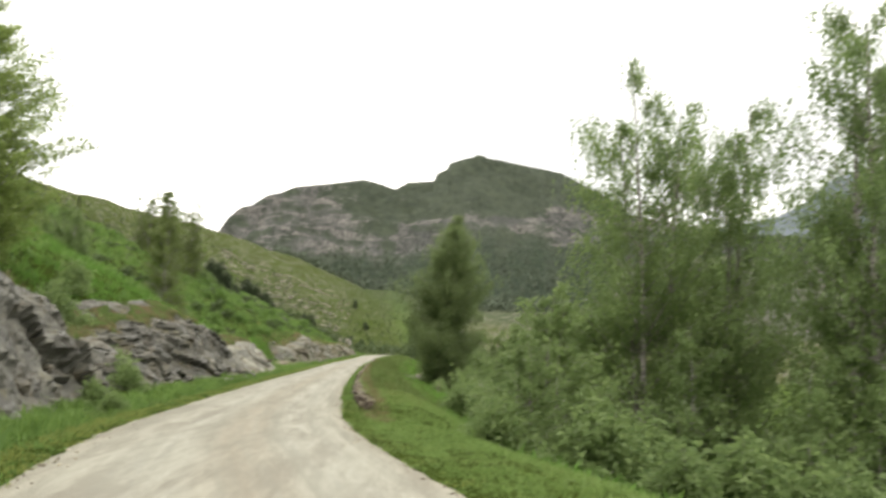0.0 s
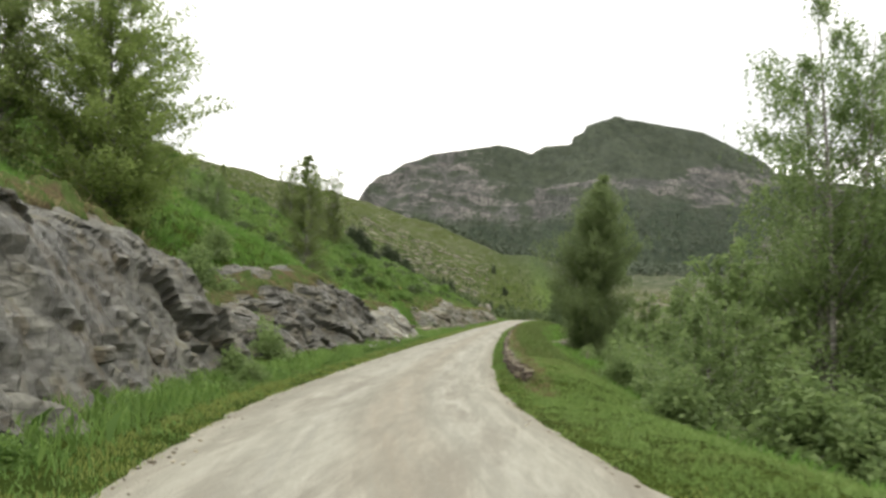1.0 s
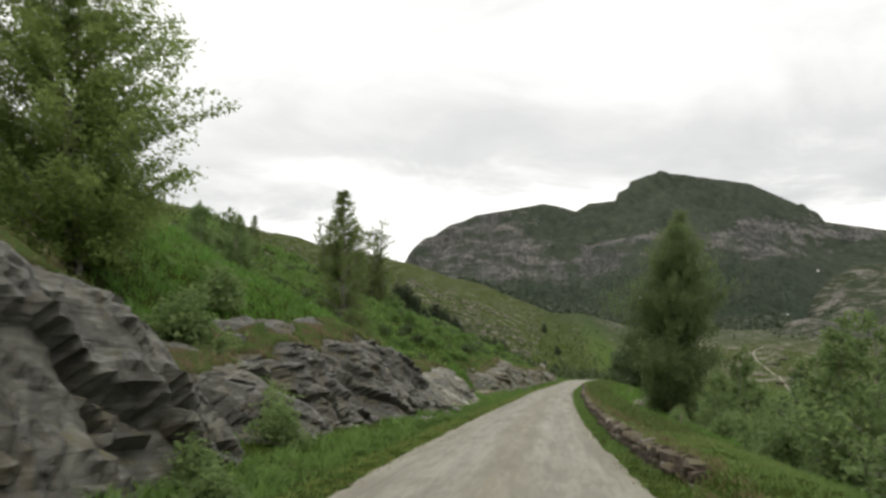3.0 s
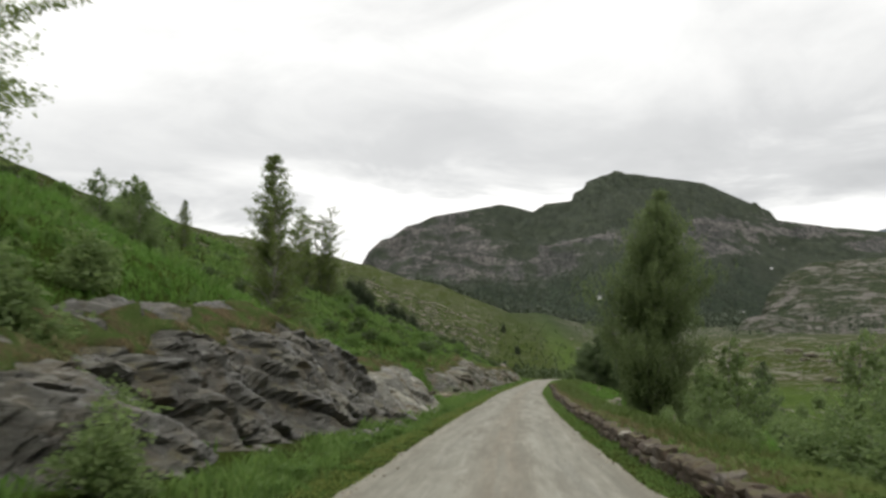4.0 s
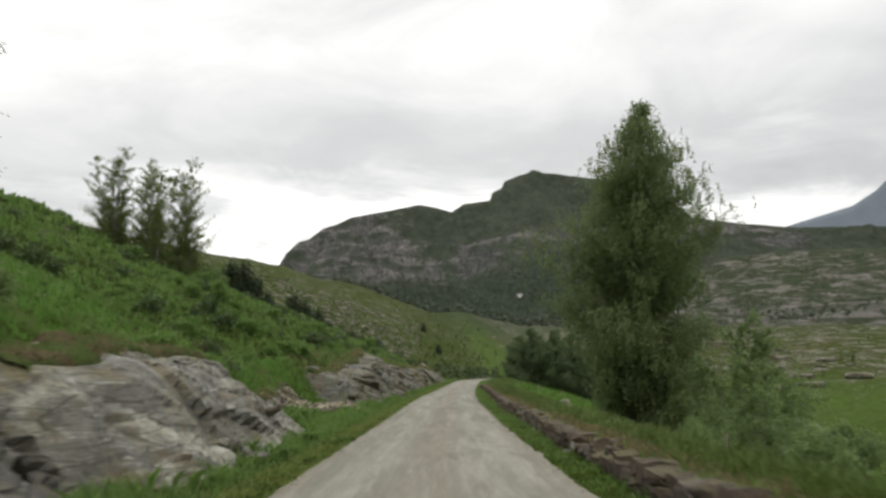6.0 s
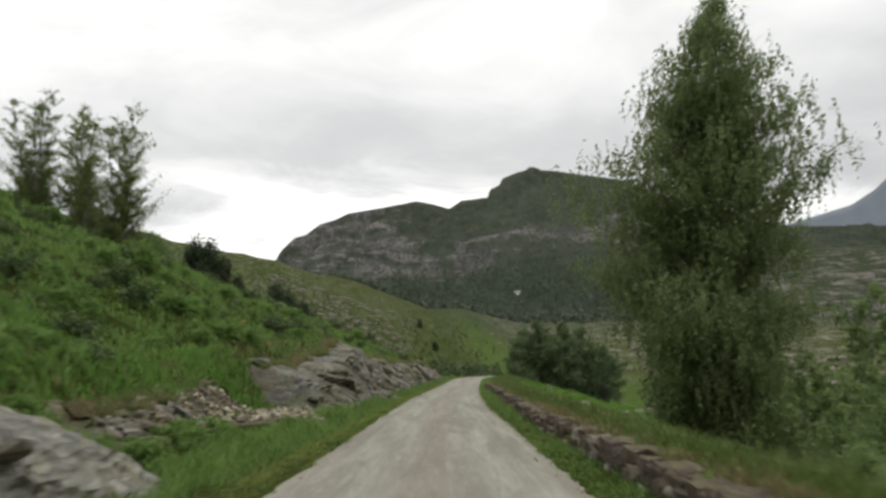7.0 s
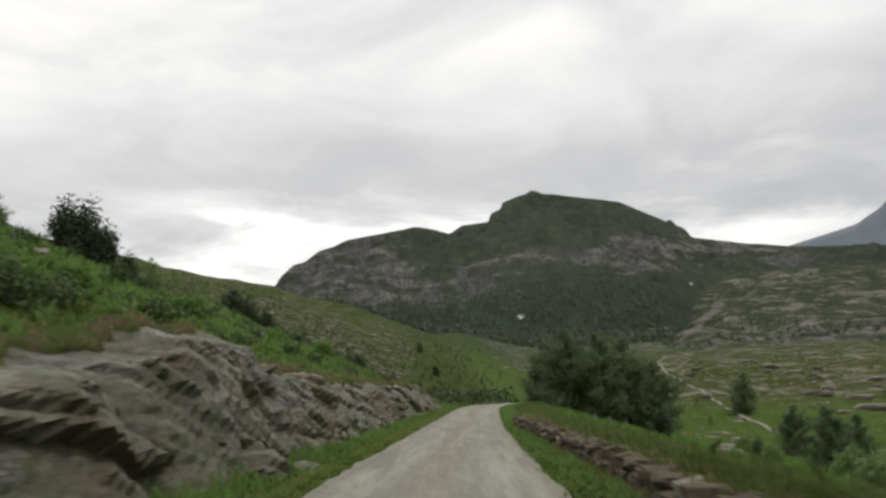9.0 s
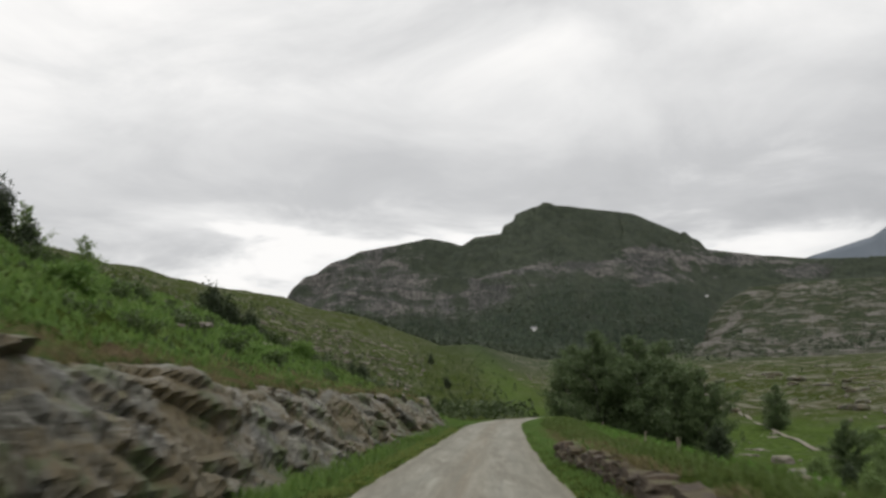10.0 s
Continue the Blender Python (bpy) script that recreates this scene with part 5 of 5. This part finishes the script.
def woods(name, label, count, az, near, far, tall, seed, k=10, mat=WOOD_LEAF):
    """Far woods at the foot of the mountain: small ragged crowns."""
    rng = np.random.default_rng(seed)
    a, r = np.radians(rng.uniform(az[0], az[1], count)), near + (far - near) * rng.beta(1.1, 2.2, count)
    x, y = r * np.sin(a), 60 + r * np.cos(a)
    ok = waves(x, y, 220, 9, seed) + 0.4 * waves(x, y, 60, 9, seed + 3) > rng.normal(-0.5, 0.5, count)
    x, y, r = x[ok], y[ok], r[ok]
    z = ground(x, y)
    verts, faces = [], []
    for i in range(len(x)):
        hit = scene.ray_cast(bpy.context.view_layer.depsgraph, Vector((x[i], y[i], 1500)), Vector((0, 0, -1)))
        if hit[0]:
            z[i] = hit[1].z
    h = tall * rng.uniform(0.6, 1.3, len(x))
    c = np.repeat(np.stack([x, y, z], 1), k, 0)
    hh = np.repeat(h, k)
    u = rng.uniform(0.05, 1, len(c))
    rad = hh * 0.30 * np.sqrt(np.maximum(0.02, 1 - u ** 1.5)) * rng.uniform(0.3, 1, len(c))
    t = rng.uniform(0, 6.28, len(c))
    c = c + np.stack([rad * np.cos(t), rad * np.sin(t), u * hh], 1)
    v, f = leaves_at(c, hh[:, None] * 1.25 / math.sqrt(k), 0.1, rng, 0.8)
    return tagged(new(name, mesh_of(name, v, f, mat)), label, "woods", kind="stuff")


bpy.context.view_layer.update()
woods("far_woods", "dark mixed woods at the foot of the mountain", 4600, (-6, 13.5), 1120, 2400, 9, 3)
woods("valley_woods", "scattered trees and scrub on the valley side", 45, (2, 27), 330, 1000, 4.5, 6, 120, SCRUB_LEAF)
woods("hill_woods", "rows of dark trees between the rock ledges", 300, (12.5, 27), 850, 1700, 6.5, 15, 14)
woods("hill_scrub", "scattered scrub on the open hillside", 1900, (-22, 3), 190, 900, 2.3, 9, 24, SCRUB_LEAF)

house = new("house")
hx, hy = 165.0, 1904.0
hz = scene.ray_cast(bpy.context.view_layer.depsgraph, Vector((hx, hy, 2000)), Vector((0, 0, -1)))[1].z
def box(name, size, at, mat, parent, roof=0.0):
    bm = bmesh.new()
    bmesh.ops.create_cube(bm, size=1)
    for v in bm.verts:
        if roof and v.co.z > 0:
            v.co.y *= 0.02
        v.co = Vector((v.co.x * size[0] + at[0], v.co.y * size[1] + at[1], v.co.z * size[2] + at[2]))
    me = bpy.data.meshes.new(name)
    bm.to_mesh(me)
    bm.free()
    me.materials.append(mat)
    return part(name, me, parent)
box("wall", (11.0, 7.0, 6.5), (0, 0, 1.6), WHITEWASH, house)
roof = box("roof", (12.0, 8.4, 2.8), (0, 0, 6.25), SLATE, house, 1.0)
box("chimney", (0.8, 0.8, 1.8), (2.4, 0, 7.4), SLATE, roof)
for wx in (-3.6, 0.0, 3.6):
    window = box("window", (1.5, 0.24, 1.8), (wx, -3.5, 3.0), WHITEWASH, house)
    box("pane", (1.2, 0.3, 1.5), (wx, -3.5, 3.0), SLATE, window)
house.matrix_basis = pose(hx, hy, hz, 0, 0, 20)
tagged(house, "small white wooden house below the mountain", "house")
# two more farmhouses higher on the valley side, by bearing and height in degrees
for bearing, lift, turn in ((13.3, 4.23, -30), (15.0, 6.75, 55)):
    b, e = radians(bearing), radians(lift)
    seen = scene.ray_cast(bpy.context.view_layer.depsgraph, Vector((800 * math.sin(b) * math.cos(e), 60 + 800 * math.cos(b) * math.cos(e), 800 * math.sin(e))), Vector((math.sin(b) * math.cos(e), math.cos(b) * math.cos(e), math.sin(e))))
    if seen[0]:
        far_house = copy_thing(house, pose(seen[1].x, seen[1].y, seen[1].z, 0, 0, turn) @ Matrix.Scale(0.75, 4))
        tagged(far_house, "small white farmhouse on the far valley side", "house")

for i, (x, y, sx) in enumerate(((66.3, 335.6, 2.6), (31.2, 229.5, 1.0), (26.0, 214.0, 1.0), (30.0, 222.0, 0.9), (19.0, 190.0, 0.7), (-8.8, 358.5, 3.6), (-20.0, 262.0, 1.6), (-30.0, 320.0, 2.4), (8.6, 150.0, 0.8), (7.0, 131.0, 0.9), (5.4, 118.0, 0.7), (12.0, 176.0, 0.9), (-12.6, 106.5, 0.9))):
    boulder(x, y, (sx, sx * 0.8, sx * 0.55), i + 2.3, "weathered grey boulder lying in the grass")
for i in range(26):
    y = rs.uniform(110, 380)
    x = min(float(road_x(y)), 6.0) - rs.uniform(16, 75)
    sx = rs.uniform(0.3, 0.9)
    boulder(x, y, (sx * 1.3, sx, sx * 0.5), i * 1.37 + 0.6, "grey rock showing through the heath on the hillside", 0.3)
for k, (x, y, sx) in enumerate(((-11.3, 127.6, 0.9), (-10.5, 128.3, 0.7), (-12.3, 126.9, 0.75), (-9.4, 127.6, 0.45))):
    block = boulder(x, y, (sx, sx * 0.9, sx * 0.85), k * 3.7 + 4.1, "dark angular block fallen at the end of a rock face")
    block.data.materials[0] = ROCK


def fence_post(x, y, tall):
    bm = bmesh.new()
    bmesh.ops.create_cone(bm, cap_ends=True, segments=7, radius1=0.06, radius2=0.05, depth=tall)
    bmesh.ops.translate(bm, verts=bm.verts, vec=(0, 0, tall / 2 - 0.15))
    me = bpy.data.meshes.new("fence_post")
    bm.to_mesh(me)
    bm.free()
    me.materials.append(OLD_WOOD)
    ob = new("fence_post", me)
    ob.matrix_basis = pose(x, y, ground_z(x, y), 2, 3, 0)
    return tagged(ob, "weathered grey wooden fence post in the grass", "post", "fence posts")


for x, y, h in ((13.4, 232.0, 1.3), (12.0, 205.0, 1.2), (10.2, 188.0, 1.2), (17.0, 216.0, 1.3), (7.4, 96.5, 1.2)):
    fence_post(x, y, h)

v, f = join_tubes([tube([(0, 0, 0.1), (1.2, 0.2, 0.5), (2.6, -0.1, 0.75), (3.8, 0.1, 0.6)], [0.14, 0.12, 0.09, 0.03], 7), tube([(1.4, 0.2, 0.5), (1.9, 0.6, 1.0), (2.2, 0.8, 1.3)], [0.06, 0.04, 0.015], 5)])
log = new("fallen_branch", mesh_of("fallen_branch", v, f, RUSTY_BRACKEN, True))
log.matrix_basis = pose(-15.4, 139.5, ground_z(-15.4, 139.5), 0, 8, 150)
tagged(log, "rust-brown dead branch lying on the slope", "branch")

# ---------------------------------------------------------------- rubble below the slope
rub = np.random.default_rng(44)
shapes = []
for i in range(8):
    me = stone_mesh("rubble_shape", (1, 0.7, 0.5), i * 3.1, 1, BOULDER, 0.5)
    co = np.empty(len(me.vertices) * 3)
    me.vertices.foreach_get("co", co)
    shapes.append((co.reshape(-1, 3), np.array([p.vertices[:] for p in me.polygons])))
    bpy.data.meshes.remove(me)


ST, SW = np.meshgrid(np.linspace(-0.06, 1.06, 60), np.linspace(-0.06, 1.06, 60), indexing="ij")
SX, SY = scree_at(ST + 0.03 * np.sin(SW * 23), SW + 0.03 * np.sin(ST * 19 + 1))
rim = np.clip(14 * np.minimum(np.minimum(ST, 1 - ST), np.minimum(SW, 1 - SW)) + 0.8, -0.4, 1)
SZ = ground(SX, SY) + 0.10 * rim + 0.03 * waves(SX, SY, 0.9, 9, 3)
scree = mesh_of("scree", np.stack([SX, SY, SZ], -1).reshape(-1, 3), grid_faces(60, 60), SOIL, True)
tagged(new("scree", scree), "bank of bare brown soil and grit under the rubble", "soil", kind="structure")
rubble_v, rubble_f, base = [], [], 0
for i in range(2300):
    t, w = rub.uniform(-0.03, 1.0), rub.uniform(0.0, 1.0)
    x, y = scree_at(t, w)
    if waves(x, y, 2.6, 9, 6) + 0.6 * waves(x, y, 0.9, 9, 2) < -0.55:
        continue
    co, fa = shapes[i % 8]
    s = 0.035 + 0.15 * rub.uniform() ** 2.4
    a = rub.uniform(0, 6.28)
    q = co * np.array([s * rub.uniform(0.9, 1.7), s, s * rub.uniform(0.5, 1.0)])
    q = np.stack([q[:, 0] * np.cos(a) - q[:, 1] * np.sin(a), q[:, 0] * np.sin(a) + q[:, 1] * np.cos(a), q[:, 2] + 0.4 * math.sin(i) * q[:, 0]], 1)
    rubble_v.append(q + np.array([x, y, ground_z(x, y) + 0.11 + s * 0.2]))
    rubble_f.append(fa + base)
    base += len(co)
tagged(new("rubble", mesh_of("rubble", np.concatenate(rubble_v), np.concatenate(rubble_f), RUBBLE)), "loose tan and grey rubble spilling down to the verge", "rubble", kind="stuff")


gravel_v, gravel_f, base = [], [], 0
for i in range(1900):
    y = 3.0 + 150.0 * rub.uniform() ** 1.2
    side = -1 if i % 2 else 1
    x = float(road_x(y)) + side * float(road_w(y)) * (1.0 - abs(rub.normal(0, 0.07))) + rub.normal(0, 0.05)
    co, fa = shapes[i % 8]
    s = 0.012 + 0.035 * rub.uniform() ** 2.5
    a = rub.uniform(0, 6.28)
    q = co * s
    q = np.stack([q[:, 0] * np.cos(a) - q[:, 1] * np.sin(a), q[:, 0] * np.sin(a) + q[:, 1] * np.cos(a), q[:, 2]], 1)
    off = abs(x - float(road_x(y))) / float(road_w(y))
    gravel_v.append(q + np.array([x, y, float(road_z(y)) + 0.05 * (1 - off * off) - 0.10 * float(ease(0.93, 1.0, off)) + 0.01]))
    gravel_f.append(fa + base)
    base += len(co)
tagged(new("loose_gravel", mesh_of("loose_gravel", np.concatenate(gravel_v), np.concatenate(gravel_f), RUBBLE)), "loose pebbles along the edges of the gravel road", "gravel", kind="stuff")


def stone_field(name, label, count, side, seed, biggest):
    """Loose and half-buried stones strewn over open ground."""
    rng = np.random.default_rng(seed)
    vs, fs, at = [], [], 0
    for i in range(count):
        y = rng.uniform(150, 760) if side < 0 else rng.uniform(330, 760)
        d = rng.uniform(18, 120) if side < 0 else rng.uniform(30, 260)
        x = (min(float(road_x(min(y, 230))), 6.0) - d) if side < 0 else 8.0 + d
        if waves(x, y, 60, 9, seed % 25) + 0.5 * waves(x, y, 19, 9, 4) < -0.1:
            continue
        co, fa = shapes[i % 8]
        s = (0.22 + biggest * rng.uniform() ** 3) * float(0.45 + 0.55 * ease(180, 420, y))
        a = rng.uniform(0, 6.28)
        q = co * np.array([s * rng.uniform(1, 2.0), s, s * rng.uniform(0.5, 0.9)])
        q = np.stack([q[:, 0] * np.cos(a) - q[:, 1] * np.sin(a), q[:, 0] * np.sin(a) + q[:, 1] * np.cos(a), q[:, 2]], 1)
        vs.append(q + np.array([x, y, ground_z(x, y) + s * 0.12]))
        fs.append(fa + at)
        at += len(co)
    return tagged(new(name, mesh_of(name, np.concatenate(vs), np.concatenate(fs), BOULDER)), label, "stones", kind="stuff")


stone_field("hill_stones", "pale stones strewn over the green hillside", 4600, -1, 61, 1.7)
for i in range(34):
    y, x = rs.uniform(420, 720), rs.uniform(90, 280)
    sx = rs.uniform(1.5, 4.6)
    hump = boulder(x, y, (sx * 1.6, sx, sx * 0.45), i * 2.11 + 0.3, "low grey rock hump on the valley moor", 0.3)
    hump.data.materials[0] = OVERGROWN
stone_field("valley_stones", "grey stones strewn over the rough valley moor", 1500, 1, 62, 1.5)

# ---------------------------------------------------------------- stone wall on the valley side
wall = tagged(new("stone_wall"), "low mossy dry-stone wall along the road edge", "wall", kind="structure")
def block_mesh(seed):
    """A roughly squared wall stone with worn edges."""
    bm = bmesh.new()
    bmesh.ops.create_cube(bm, size=2)
    bmesh.ops.subdivide_edges(bm, edges=bm.edges, cuts=1, use_grid_fill=True)
    r = random.Random(seed)
    for v in bm.verts:
        q = sum(abs(c) > 0.5 for c in v.co)
        k = {3: 0.80, 2: 0.93, 1: 1.03, 0: 1.0}[q]
        v.co = Vector((v.co.x * 0.33 * k, v.co.y * 0.24 * k, v.co.z * 0.13 * k)) + Vector([r.uniform(-0.05, 0.05) for _ in range(3)])
    me = bpy.data.meshes.new("stone")
    bm.to_mesh(me)
    bm.free()
    me.materials.append(WALLSTONE)
    return me


stones = [block_mesh(k + 1) for k in range(9)]
wall_rng = random.Random(3)


def wall_line(y):
    return float(road_x(y) + road_w(y)) + float(np.interp(y, WALL_Y, WALL_D)) + 0.08 + 0.05 * math.sin(y * 0.21) + 0.04 * math.sin(y * 0.57)


def courses(y0, y1):
    """Poses and shapes of the wall's stones, course by course."""
    out = []
    for level, (lift, back) in enumerate(((0.0, 0.0), (0.22, 0.03), (0.43, 0.05))):
        y = y0 + 0.3 * level
        while y < y1:
            k = wall_rng.uniform(0.75, 1.3)
            gap = wall_rng.random()
            x = wall_line(y)
            slope = math.degrees(math.atan2(wall_line(y + 0.5) - wall_line(y - 0.5), 1.0))
            if gap > (0.01, 0.03, 0.14)[level]:
                m = pose(x + back + wall_rng.uniform(-0.06, 0.06), y, float(road_z(y)) - 0.07 + lift + wall_rng.uniform(-0.03, 0.03), wall_rng.uniform(-6, 6), wall_rng.uniform(-6, 6), 90 - slope + wall_rng.uniform(-10, 10))
                out.append((m @ Matrix.Diagonal((k, wall_rng.uniform(0.9, 1.3), wall_rng.uniform(0.75, 1.3), 1)), wall_rng.randrange(9)))
            y += 0.63 * k
    return out


for m, k in courses(38.0, 118.0):
    ob = new("stone", stones[k])
    ob.parent = wall
    ob.matrix_basis = m
far_v, far_f, base = [], [], 0
tables = []
for me in stones:
    co = np.empty(len(me.vertices) * 3)
    me.vertices.foreach_get("co", co)
    tables.append((co.reshape(-1, 3), np.array([p.vertices[:] for p in me.polygons])))
for m, k in courses(118.3, 168.0):
    co, fa = tables[k]
    mm = np.array(m)
    far_v.append(co @ mm[:3, :3].T + mm[:3, 3])
    far_f.append(fa + base)
    base += len(co)
rest = part("far_stones", mesh_of("far_stones", np.concatenate(far_v), np.concatenate(far_f), WALLSTONE), wall)
rest["kind"] = "stuff"

# ---------------------------------------------------------------- true size
for ob in list(scene.objects):
    if ob.parent is None and ob.type in {"MESH", "EMPTY"}:
        ob.matrix_basis = Matrix.Scale(SCALE, 4) @ ob.matrix_basis
